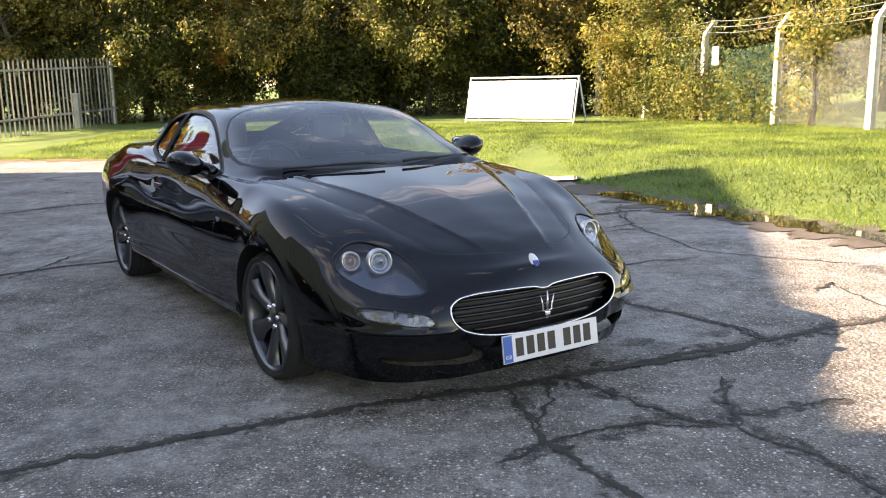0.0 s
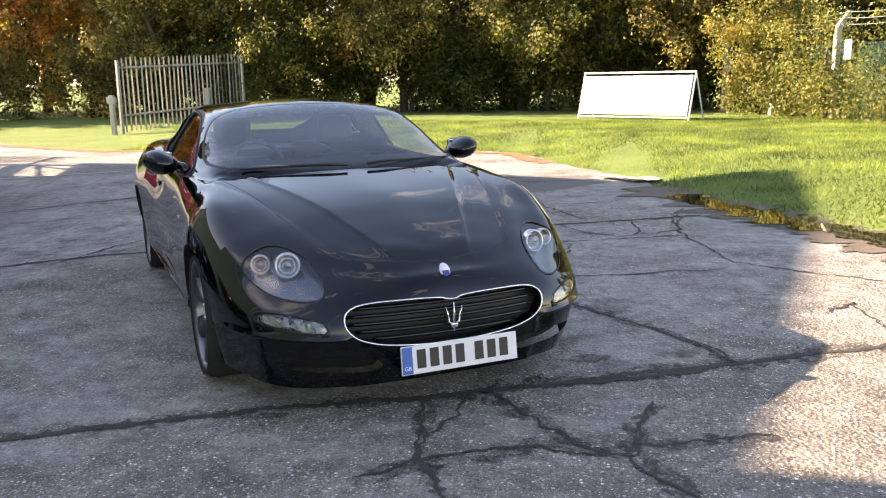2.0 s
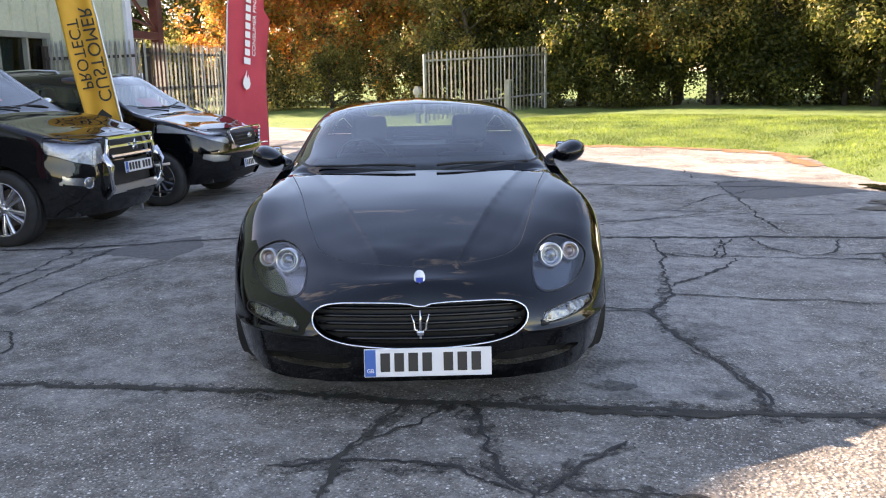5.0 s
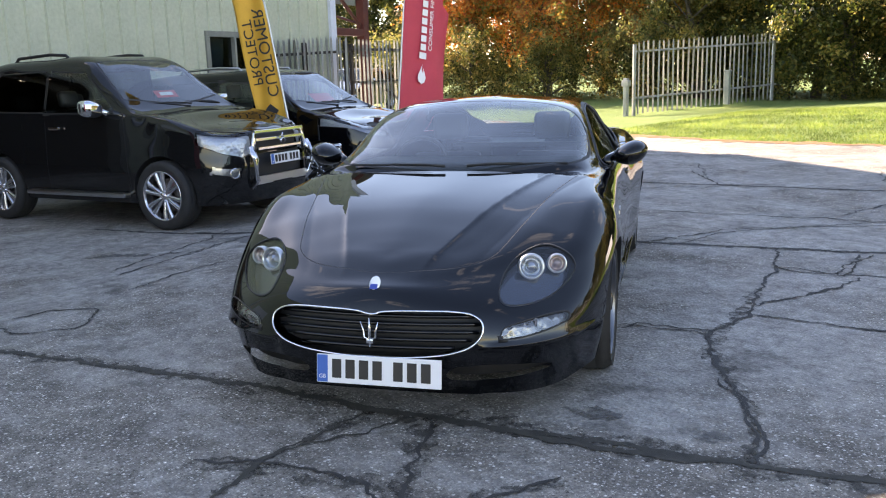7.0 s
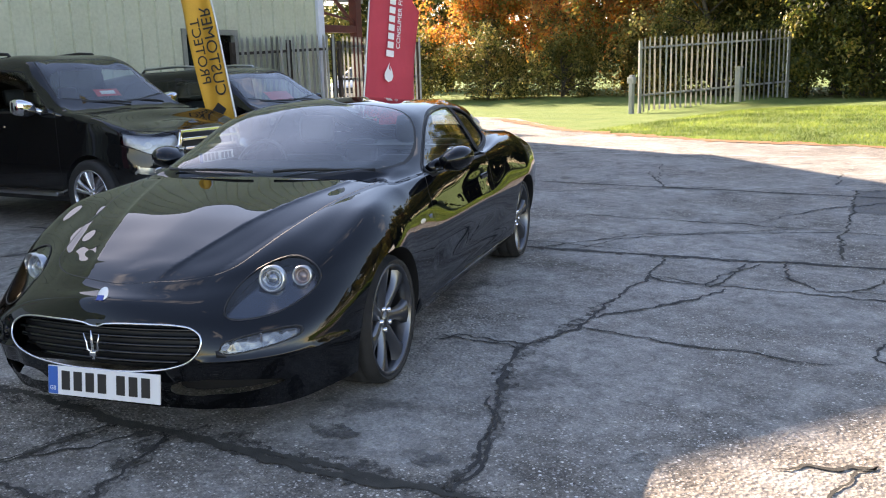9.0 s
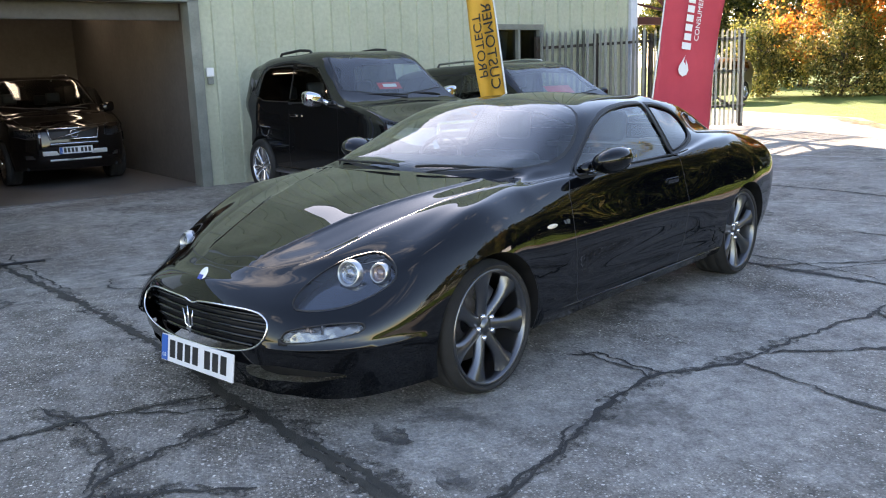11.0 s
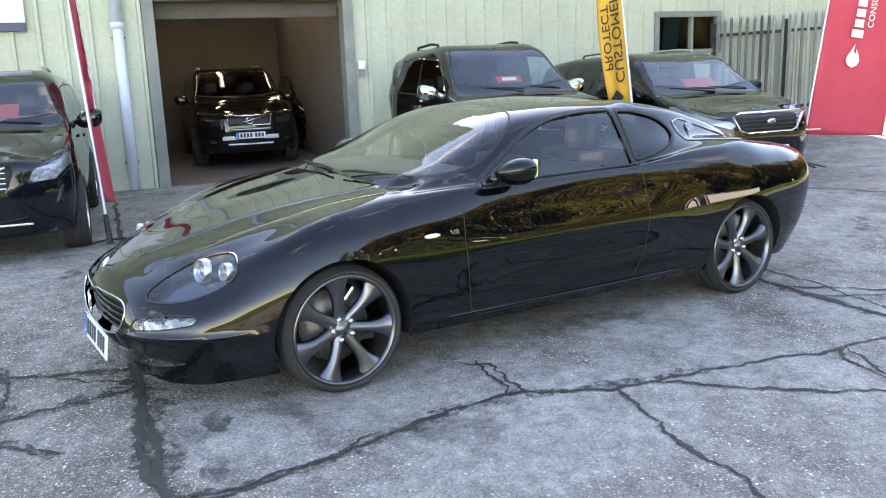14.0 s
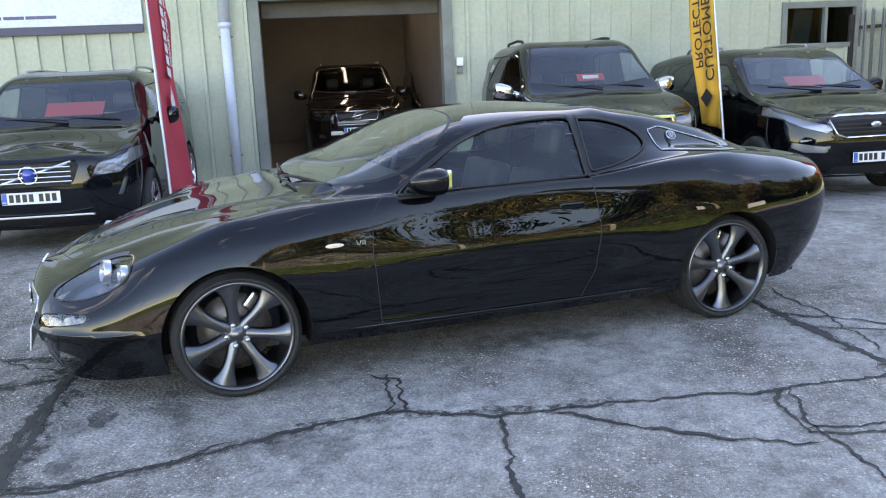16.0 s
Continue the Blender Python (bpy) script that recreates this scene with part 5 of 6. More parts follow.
    if looks.get("ring"):
        e = looks["grille"]
        pts = [(F + looks.get("ring_out", 0) - .10 * (abs(y) / .6) ** 2, y, z) for y, z in [q for q in e if q[0] >= 0]]
        pts = [(x, -y, z) for x, y, z in pts[::-1]] + pts
        part("grille_surround", tube(pts + [pts[0]], looks["ring"], 8), CHROME, car, smooth=True)
    for nm, shape, m, mt in looks.get("extras", ()):
        part(nm, shape(), mt, car, smooth=True).matrix_basis = m
    return car


def wheel_style(radius, spokes=10, metal=BRIGHT_ALLOY, wide=.024):
    return {"radius": radius, "rim": radius * .66, "width": .24, "spokes": spokes, "hub": .07, "dish": .035, "spoke_in": .02, "spoke_out": wide, "metal": metal, "twist": 0.0, "crown": .5}


def ringed(r):
    return lambda: lathe([(r + .006 * math.cos(a), .006 * math.sin(a)) for a in (k * math.pi / 3 for k in range(7))], 24, "X")


OFFROAD = {"F": 1.69, "R": -2.25, "W": .925, "zb": 1.10, "zc": 1.27, "xc": .38, "xs": -.37, "H": 1.85, "zl": 1.21, "ax": .78, "rx": -1.77, "xr": -2.05}
suv("off_road_car", (-6.53, 6.29, low(-6.3, 6.4)), 22.5, 1.0, "dark grey three-door off-road car with chrome mirrors, parked", DARK_PAINT, OFFROAD, {
    "wheel": dict(wheel_style(.372, 6, wide=.028), rim=.265, twin=True), "headlight": [(.44, .80), (.42, .985), (.62, 1.02), (.90, 1.045), (.915, 1.0), (.84, .90), (.72, .82), (.56, .775)], "grille": [(-.2, .80), (-.2, 1.03), (.40, 1.03), (.41, .98), (.36, .80)],
    "fog": [(.60, .555), (.60, .63), (.80, .665), (.82, .61)], "intake": [(-.2, .47), (-.2, .79), (.42, .79), (.46, .47)], "plate_z": .715, "plate_out": .03, "mirror": CHROME, "rails": TRIM, "step": True, "doors": 2, "handle": CHROME, "bowl": LAMP_BRIGHT, "lamp_from": 1.24,
    "slats": [(1.015, .43, .035, CHROME), (.93, .41, .032, CHROME), (.835, .38, .032, CHROME), (.50, .46, .085, SATIN)],
    "extras": [("nudge_bar", lambda: tube([(-.04, -.47, .44), (.04, -.49, .52), (.05, -.49, .74), (-.02, -.50, .86)], .036, 10), pose(1.67, 0, 0), CHROME), ("nudge_bar", lambda: tube([(-.04, .47, .44), (.04, .49, .52), (.05, .49, .74), (-.02, .50, .86)], .036, 10), pose(1.67, 0, 0), CHROME),
               ("fog_ring", ringed(.05), pose(1.60, -.70, .61, 0, 0, -20), CHROME), ("fog_ring", ringed(.05), pose(1.60, .70, .61, 0, 0, 20), CHROME), ("fog_strip", lambda: box(.02, .30, .03, bevel=.006), pose(1.605, -.66, .64, 0, 0, 18), SATIN), ("fog_strip", lambda: box(.02, .30, .03, bevel=.006), pose(1.605, .66, .64, 0, 0, -18), SATIN),
               ("grille_wing", lambda: box(.03, .05, .22, bevel=.01), pose(1.655, -.44, .90, -14, 0, 0), CHROME), ("grille_wing", lambda: box(.03, .05, .22, bevel=.01), pose(1.655, .44, .90, 14, 0, 0), CHROME),
               ("bonnet_badge", lambda: slab([(0, .055), (.025, 0), (0, -.0), (-.025, 0)], .012, slab([(0, 0), (-.055, -.025), (-.036, -.05), (0, -.012), (.036, -.05), (.055, -.025)], .012)), pose(1.70, 0, .93, 90, 0, 90), CHROME),
               ("price_sticker", lambda: box(.004, .34, .11, bevel=.003), pose(.03, .05, 1.42, 0, -44, 0), STICKER_RED), ("sticker_band", lambda: box(.006, .2, .05, bevel=.002), pose(.036, .05, 1.423, 0, -44, 0), WHITE)]})

CROSS = {"F": 2.18, "R": -2.2, "W": .925, "zb": .99, "zc": 1.16, "xc": 1.03, "xs": .28, "H": 1.665, "zl": 1.09, "ax": 1.30, "rx": -1.34, "xr": -1.9}
suv("crossover_car", (-7.82, 8.58, low(-7.4, 8.7)), 23.0, 1.0, "black crossover with chrome-edged grille parked by the fence", BLACK_PAINT, CROSS, {
    "wheel": wheel_style(.345, 10, ALLOY, .03), "headlight": [(.47, .80), (.56, .90), (.84, 1.02), (.915, 1.03), (.88, .93), (.72, .83), (.52, .765)], "grille": [(-.2, .705), (-.2, .945), (.44, .945), (.53, .925), (.42, .74), (.32, .705)],
    "fog": [(.50, .545), (.50, .60), (.80, .645), (.82, .60), (.72, .55)], "intake": [(-.2, .28), (-.2, .40), (.42, .40), (.5, .3)], "plate_z": .49, "bowl": LAMP_BRIGHT, "rails": SATIN, "ring": .016, "slats": [(.80, .42, .012, PLASTIC), (.755, .40, .012, PLASTIC), (.845, .43, .012, PLASTIC), (.89, .43, .012, PLASTIC)],
    "extras": [("front_badge", lambda: slab([(.06 * math.cos(a), .032 * math.sin(a)) for a in (k * math.pi / 12 for k in range(24))], .012), pose(2.165, 0, .835, 90, 0, 90), CHROME),
               ("chrome_strip", lambda: box(.02, .36, .022, bevel=.004), pose(2.03, .66, .685, 0, 0, -22), CHROME), ("chrome_strip", lambda: box(.02, .36, .022, bevel=.004), pose(2.03, -.66, .685, 0, 0, 22), CHROME),
               ("price_card", lambda: box(.004, .5, .2, bevel=.003), pose(.80, .0, 1.27, 0, -52, 0), STICKER_RED)]})

ESTATE = {"F": 2.27, "R": -2.3, "W": .945, "zb": 1.03, "zc": 1.19, "xc": 1.16, "xs": .40, "H": 1.71, "zl": 1.13, "ax": 1.38, "rx": -1.38, "xr": -1.95}
suv("estate_car", (-4.575, .65, low(-4.2, .9)), 22.0, 1.0, "black estate car with slatted chrome grille parked at the wall", NAVY_PAINT, ESTATE, {
    "wheel": wheel_style(.36, 10), "headlight": [(.56, .765), (.60, .85), (.76, .94), (.92, .97), (.935, .88), (.78, .77)], "grille": [(-.2, .67), (-.2, .905), (.40, .905), (.44, .86), (.38, .70), (.32, .67)],
    "fog": [(.74, .54), (.80, .70), (.84, .70), (.79, .54)], "intake": [(-.2, .30), (-.2, .42), (.46, .42), (.56, .32)], "plate_z": .58, "bowl": LAMP_BRIGHT, "rails": SATIN, "slats": [(.72 + .045 * k, .38, .014, CHROME) for k in range(4)] + [(.40, .55, .02, SATIN)], "slat_in": .0,
    "extras": [("front_badge", ringed(.08), pose(2.285, 0, .79), CHROME), ("badge_disc", lambda: lathe([(.001, .012), (.055, .008), (.058, 0)], 24, "X"), pose(2.28, 0, .79), BADGE_BLUE), ("badge_bar", lambda: box(.012, .80, .022), pose(2.272, 0, .79, 16, 0, 0), CHROME),
               ("price_card", lambda: box(.004, .6, .22, bevel=.003), pose(.80, .1, 1.33, 0, -53, 0), STICKER_RED)]})

TALL = {"F": 2.36, "R": -2.4, "W": .95, "zb": 1.02, "zc": 1.18, "xc": 1.0, "xs": .2, "H": 1.76, "zl": 1.12, "ax": 1.43, "rx": -1.43, "xr": -2.1}
tall_looks = {
    "wheel": wheel_style(.365, 10), "headlight": [(.50, .80), (.52, .92), (.70, .96), (.86, .95), (.86, .84), (.66, .79)], "grille": [(-.2, .76), (-.2, .94), (.38, .94), (.40, .92), (.36, .76)],
    "fog": [(.62, .46), (.62, .52), (.74, .52), (.74, .46)], "intake": [(-.2, .66), (-.2, .72), (.38, .72), (.38, .66)], "plate_z": .585, "plate_out": .02, "rails": SATIN, "ring": .014, "slats": [(.69, .37, .02, CHROME), (.545, .5, .07, SATIN), (.43, .4, .03, SATIN)],
    "extras": [("front_badge", ringed(.06), pose(2.37, 0, .85), CHROME), ("badge_bar", lambda: box(.012, .7, .025), pose(2.36, 0, .85, 14, 0, 0), CHROME)]}
suv("workshop_car", (-12.13, 1.24, -.148), 21.8, .95, "brownish black tall estate car standing inside the workshop", BROWN_PAINT, TALL, tall_looks)
suv("workshop_car", (-14.6, 2.5, -.148), 21.8, .95, "dark car standing at the back of the workshop", DARK_PAINT, CROSS, {
    "wheel": wheel_style(.345, 10, ALLOY, .03), "headlight": [(.50, .72), (.60, .80), (.86, .86), (.88, .80), (.72, .71), (.56, .68)], "grille": [(-.2, .60), (-.2, .80), (.42, .80), (.50, .77), (.40, .63), (.3, .60)],
    "fog": [(.52, .47), (.56, .53), (.80, .55), (.74, .48)], "intake": [(-.2, .28), (-.2, .40), (.42, .40), (.5, .3)], "plate_z": .51, "slats": [(.70, .42, .012, PLASTIC)]})
suv("far_car", (-24.5, 22.0, 0), -60.0, .95, "silver car parked far off beyond the gate", SATIN, ESTATE, {
    "wheel": wheel_style(.36, 10), "headlight": [(.52, .74), (.56, .82), (.74, .90), (.88, .92), (.89, .82), (.74, .73)], "grille": [(-.2, .64), (-.2, .86), (.38, .86), (.42, .82), (.36, .66), (.3, .64)],
    "fog": [(.74, .52), (.80, .68), (.84, .68), (.79, .52)], "intake": [(-.2, .30), (-.2, .42), (.46, .42), (.56, .32)], "plate_z": .52, "slats": [(.7, .36, .014, CHROME)]})

# ---- fixtures of the building ----
GLASS = clear_pane("window_glass", (.35, .4, .4))
win = thing("window_1", BARN, "small dark workshop window with grey frame and pale curtain", "window", kind="structure")
for x0, x1, z0, z1 in ((8.88, 10.27, 2.14, 2.24), (8.88, 10.27, 1.50, 1.58), (8.88, 8.97, 1.58, 2.14), (10.16, 10.27, 1.58, 2.14), (9.62, 9.67, 1.58, 2.14)):
    part("window_frame", box(x1 - x0, .14, z1 - z0, ((x0 + x1) / 2, .03, (z0 + z1) / 2), .006), FRAME_GREY, win)
part("pane", box(1.2, .006, .56, (9.56, .05, 1.86)), GLASS, win)
part("curtain", box(.32, .02, .54, (9.32, .14, 1.86), .004, Matrix.Rotation(.12, 3, "Y")), PIPE_WHITE, win)
part("room_back", box(1.6, .05, 1.0, (9.56, .9, 1.86)), DARK_WALL, win)
pipe = thing("downpipe", BARN, "pale blue-white plastic downpipe on the green wall", "downpipe")
part("upper_pipe", tube([(.06, -.10, 2.16), (.06, -.10, 8.0)], .085, 14), PIPE_WHITE, pipe, smooth=True)
part("lower_pipe", tube([(.06, -.10, -.15), (.06, -.10, 2.2)], .072, 14), PIPE_WHITE, pipe, smooth=True)
part("pipe_collar", lathe([(.07, 2.12), (.095, 2.13), (.095, 2.2), (.08, 2.21)], 16, "Z"), PIPE_WHITE, pipe, smooth=True).matrix_basis = pose(.06, -.10, 0)
for z in (.25, 2.0, 3.6):
    part("pipe_bracket", box(.2, .07, .03, (.06, -.05, z)), FRAME_GREY, pipe)
key = thing("entry_keypad", BARN, "white entry keypad box with grey intercom beneath", "keypad")
part("keypad_cover", box(.11, .05, .13, (3.56, -.055, 1.51), .012), WHITE, key)
part("intercom", box(.085, .05, .10, (3.56, -.055, 1.385), .01), FRAME_GREY, key)
board = thing("wall_sign", BARN, "large white company sign with dark blue lower border", "sign")
part("panel", box(4.2, .03, 1.5, (-3.2, -.06, 2.98), .004), varied("sign_white", (.62, .65, .72), (.72, .75, .82), 1.5, (.35, .5)), board)
part("border", box(4.2, .036, .11, (-3.2, -.062, 2.17), .003), material("sign_blue", (.035, .04, .09), .4), board)
for x, w in ((-3.7, .22), (-3.42, .28), (-3.05, .42)):
    part("printed_bar", box(w, .006, .045, (x + .55, -.077, 2.36)), material("sign_ink", (.10, .11, .2), .5), board)
annex = thing("steel_lean_to", BARN, "dark red painted steel frame of an open lean-to", "steel frame")
for x, h in ((12.98, 6.85), (14.65, 5.3)):
    part("steel_post", box(.22, .2, h, (x, .35, h / 2), .01), RED_STEEL, annex)
part("steel_beam", box(1.9, .18, .16, (13.82, .35, 2.36), .01), RED_STEEL, annex)
part("rafter", tube([(12.95, .35, 6.95), (15.1, .35, 4.8)], .06, 6), RED_STEEL, annex)
# two sheets above view, added to stop sun leaking past the shed end
part("sheet_roof", box(3.4, 2.6, .05, (13.98, 1.4, 6.08), .01, Matrix.Rotation(.78, 3, "Y")), FRAME_GREY, annex)
part("gable_sheet", slab([(12.9, 2.98), (15.15, 2.98), (15.15, 4.72), (12.9, 6.9)], .03, m=pose(0, .5, 0, 90, 0, 0)), FRAME_GREY, annex)
part("steel_brace", tube([(13.1, .35, 3.6), (14.6, .35, 2.45)], .045, 6), RED_STEEL, annex)
part("steel_brace", tube([(13.1, .35, 2.75), (14.6, .35, 2.55)], .03, 6), RED_STEEL, annex)
part("corner_flashing", box(.2, .16, 8.2, (12.78, -.02, 4.05), .01), PIPE_WHITE, annex)
LAMP = material("tube_light", (1, 1, 1))
principled(LAMP).inputs["Emission Color"].default_value = (1, .86, .66, 1)
principled(LAMP).inputs["Emission Strength"].default_value = 2.2
for x in (.7, 1.9, 3.1):
    for y in (2.0, 4.6):
        lamp = thing("tube_lamp", BARN, "lit fluorescent tube on the workshop ceiling", "ceiling lamp", "workshop lamps")
        part("tube", box(.06, 1.3, .04, (x, y, 3.12), .01), LAMP, lamp)
        part("housing", box(.12, 1.4, .04, (x, y, 3.17), .01), WHITE, lamp)

# ---- palisade fences ----
GALV = varied("weathered_galvanised_steel", (.26, .27, .26), (.42, .43, .41), 3, (.45, .65), .55)
RUST_RAIL = varied("dark_painted_rail", (.022, .017, .014), (.05, .04, .033), 5, (.6, .8))


def pale_mesh(height):
    """A W-section pale with a split pointed head."""
    bm = bmesh.new()
    prof = [(-.034, .0), (-.024, -.012), (-.008, -.004), (.008, -.004), (.024, -.012), (.034, .0)]
    rows = [[bm.verts.new((x, y, z)) for x, y in prof] for z in (.06, height - .09)]
    tip = [bm.verts.new((x * .75, y, height - (.0 if abs(x) > .02 else .05) if abs(x) < .03 else height - .03)) for x, y in prof]
    for a, b in ((rows[0], rows[1]), (rows[1], tip)):
        for i in range(5):
            bm.faces.new((a[i], a[i + 1], b[i + 1], b[i]))
    bmesh.ops.solidify(bm, geom=bm.faces[:], thickness=.004)
    return bm


def palisade(name, p0, p1, z0, z1, height, step, rail_mat, label, posts=(), post_mat=None, behind=1, brace=False):
    a, b = Vector((*p0, z0)), Vector((*p1, z1))
    way = b - a
    ang = math.degrees(math.atan2(way.y, way.x))
    f = thing(name, pose(*a, 0, 0, ang), label, "fence")
    long = math.hypot(way.x, way.y)
    slope = (z1 - z0) / long
    first = None
    for k in range(int(long / step)):
        x = (k + .5) * step
        m = pose(x, -.03 * behind, slope * x + random.uniform(-.015, .015), 0, random.uniform(-.8, .8), random.uniform(-3, 3))
        if first is None:
            first = part("pale", pale_mesh(height), GALV, f)
            first.matrix_basis = m
        else:
            share(first, m, f)
    for z in (height * .24, height * .86) if not brace else (height * .22, height * .58, height * .9):
        part("rail", box(long, .045, .055, (long / 2, .01 * behind, z + slope * long / 2), .005, Matrix.Rotation(-math.atan(slope), 3, "Y")), rail_mat, f)
    for x in posts:
        part("post", box(.09, .07, height - .1, (x, .06 * behind, (height - .1) / 2 + slope * x), .006), post_mat or rail_mat, f)
    if brace:
        part("brace", box(long * .62, .03, .045, (long * .68, .03, height * .32), .004, Matrix.Rotation(.42, 3, "Y")), rail_mat, f)
    return f


palisade("palisade_fence", (-11.38, 10.22), (-12.15, 13.0), -.13, -.02, 2.24, .145, RUST_RAIL, "weathered steel palisade fence with dark rails beside the building", (.05, 1.5, 2.8))
palisade("palisade_gate", (-12.17, 13.05), (-13.02, 15.9), 0, 0, 2.16, .145, RUST_RAIL, "open steel palisade gate with dark braced frame", (.05, 2.9), brace=True)
palisade("palisade_fence", (-12.05, 22.95), (-10.7, 28.6), -.02, .2, 2.14, .19, GALV, "pale galvanised palisade fence panel standing on the grass", (.02, 5.7), GALV)
stub = thing("timber_post", pose(-11.0, 26.2, .17), "short pale post in front of the palisade", "post")
part("shaft", box(.16, .14, 1.0, (0, 0, .5), .02), GALV, stub)
part("cap", box(.2, .18, .05, (0, 0, 1.02), .015), GALV, stub)
latch = thing("gate_post", pose(-12.25, 22.8, -.03), "grey steel gate post with latch box", "post")
part("shaft", box(.12, .12, 1.1, (0, 0, .55), .01), GALV, latch)
part("latch_box", box(.24, .14, .18, (0, 0, .95), .02), GALV, latch)

# ---- the white display board ----
BOARD_WHITE = varied("sun_bleached_board", (.76, .75, .77), (.84, .83, .85), .8, (.5, .7), relief=.03)
za = .26
ab = thing("display_board", pose(.56, 24.75, za, 0, 0, math.degrees(math.atan2(22.75 - 24.75, 3.34 - .56))), "blank white A-frame display board on the grass", "board")
L = math.hypot(2.78, 2.0)
part("panel", box(L - .14, .03, 1.02, (L / 2, .13, .62), .006, Matrix.Rotation(radians(-14), 3, "X")), BOARD_WHITE, ab)
for x in (.02, L - .02):
    part("front_leg", tube([(x, -.0, -.05), (x, .30, 1.2)], .022, 8), PIPE_WHITE, ab)
    part("back_leg", tube([(x, .75, -.05), (x, .30, 1.2)], .02, 8), PIPE_WHITE, ab)
part("top_rail", tube([(0, .30, 1.2), (L, .30, 1.2)], .025, 8), PIPE_WHITE, ab)
part("foot_rail", tube([(0, .02, .06), (L, .02, .06)], .018, 8), PIPE_WHITE, ab)

# ---- chain-link fence with cranked concrete posts ----
POST = varied("lichened_concrete_post", (.30, .27, .18), (.52, .49, .42), 4, (.8, .95), relief=.5, distance=.008)
WIRE = material("galvanised_wire", (.38, .40, .38), .45, .8)
GREEN_WIRE = material("green_coated_wire", (.05, .14, .10), .5)
spots = [(4.95, 28.7), (5.9, 26.1), (6.85, 23.5), (7.85, 21.0), (8.85, 18.4), (9.85, 15.8), (10.8, 13.2)]
fence = thing("chain_link_fence", Matrix(), "chain-link fence on cranked concrete posts with barbed wire", "fence")
for i, (x, y) in enumerate(spots):
    z = float(rise(x, y)) - .05
    d = Vector((-.93, -.36, 0))
    q = [Vector((x, y, z)), Vector((x, y, z + 2.15)), Vector((x, y, z + 2.3)) + d * -.04, Vector((x, y, z + 2.62)) - d * .3]
    bm = bmesh.new()
    rows = []
    ang = math.atan2(-2.6, 1.0)
    for c, s in zip(q, (.075, .065, .06, .05)):
        rows.append([bm.verts.new(c + Matrix.Rotation(ang, 3, "Z") @ Vector((sx * s, sy * s, 0))) for sx, sy in ((-1, -1), (1, -1), (1, 1), (-1, 1))])
    for a, b in zip(rows, rows[1:]):
        for k in range(4):
            bm.faces.new((a[k], a[(k + 1) % 4], b[(k + 1) % 4], b[k]))
    bm.faces.new(rows[-1])
    bmesh.ops.recalc_face_normals(bm, faces=bm.faces[:])
    part("concrete_post", bm, POST, fence)


def wire_mesh(name, p0, p1, low, high, pitch, radius, mat, sag):
    """Diamond mesh of zig-zag wires as thin square bars."""
    a, b = Vector(p0), Vector(p1)
    long = (b - a).length
    way = (b - a).normalized()
    nrm = Vector((-way.y, way.x, 0))
    verts, faces = [], []
    n, rows = int(long / pitch), int((high - low) / pitch)
    for sign in (1, -1):
        for i in range(-rows, n + rows):
            x0 = i * pitch
            pts = []
            for k in range(rows + 1):
                x = x0 + sign * k * pitch * 1.0 if sign > 0 else x0 + rows * pitch - k * pitch
                if 0 <= x <= long:
                    top = k / rows
                    z = low + (high - low) * top - sag * math.sin(math.pi * x / long) * top
                    pts.append(a + way * x + Vector((0, 0, z)) + nrm * (.02 * math.sin(x * 2.1 + k * .4)))
            for p, q in ((pts[0], pts[-1]),) if len(pts) > 1 else ():
                m = (p + q) / 2
                base = len(verts)
                side = way * radius
                for c in (p, m + nrm * .01, q):
                    verts += [c - side, c + side]
                faces += [(base, base + 1, base + 3, base + 2), (base + 2, base + 3, base + 5, base + 4)]
    ob = from_lists(name, verts, faces, mat, fence, smooth=False)
    return ob


for i, ((xa, ya), (xb, yb)) in enumerate(zip(spots, spots[1:])):
    z = float(rise(xa, ya)) - .02
    wire_mesh("wire_mesh", (xa, ya, z), (xb, yb, z), .03, 1.95, .075, .0035, GREEN_WIRE if i in (1, 2) else WIRE, .14)["kind"] = "stuff"
for h, out in ((2.3, .02), (2.45, .14), (2.6, .27)):
    pts = []
    for (xa, ya), (xb, yb) in zip(spots, spots[1:]):
        for s in np.linspace(0, 1, 6, endpoint=False):
            x, y = xa + (xb - xa) * s, ya + (yb - ya) * s
            pts.append((x + .93 * out, y + .36 * out, float(rise(x, y)) + h - .05 - .06 * math.sin(math.pi * s)))
    part("barbed_wire", tube(pts, .009, 5), WIRE, fence)
note = thing("fence_notice", pose(7.0, 22.9, 1.80, 0, 0, math.degrees(ang)), "small blank white notice on the wire fence", "notice")
part("panel", box(.26, .012, .46, (0, -.06, .12), .004), WHITE, note)
part("wire_tie", tube([(0, -.055, .34), (0, .0, .36)], .006, 5), WIRE, note)

# ---- feather flags ----
RED_CLOTH = varied("red_flag_cloth", (.46, .035, .06), (.60, .06, .09), 1.6, (.6, .8), relief=.08, fine=300)
YELLOW_CLOTH = varied("yellow_flag_cloth", (.60, .31, .03), (.74, .40, .045), 1.6, (.6, .8), relief=.08, fine=300)
FLAG_WHITE = material("flag_white_print", (.82, .80, .80), .7)
FLAG_INK = material("flag_black_print", (.02, .02, .02), .7)
POLE = material("flag_pole", (.55, .56, .58), .35, .6)


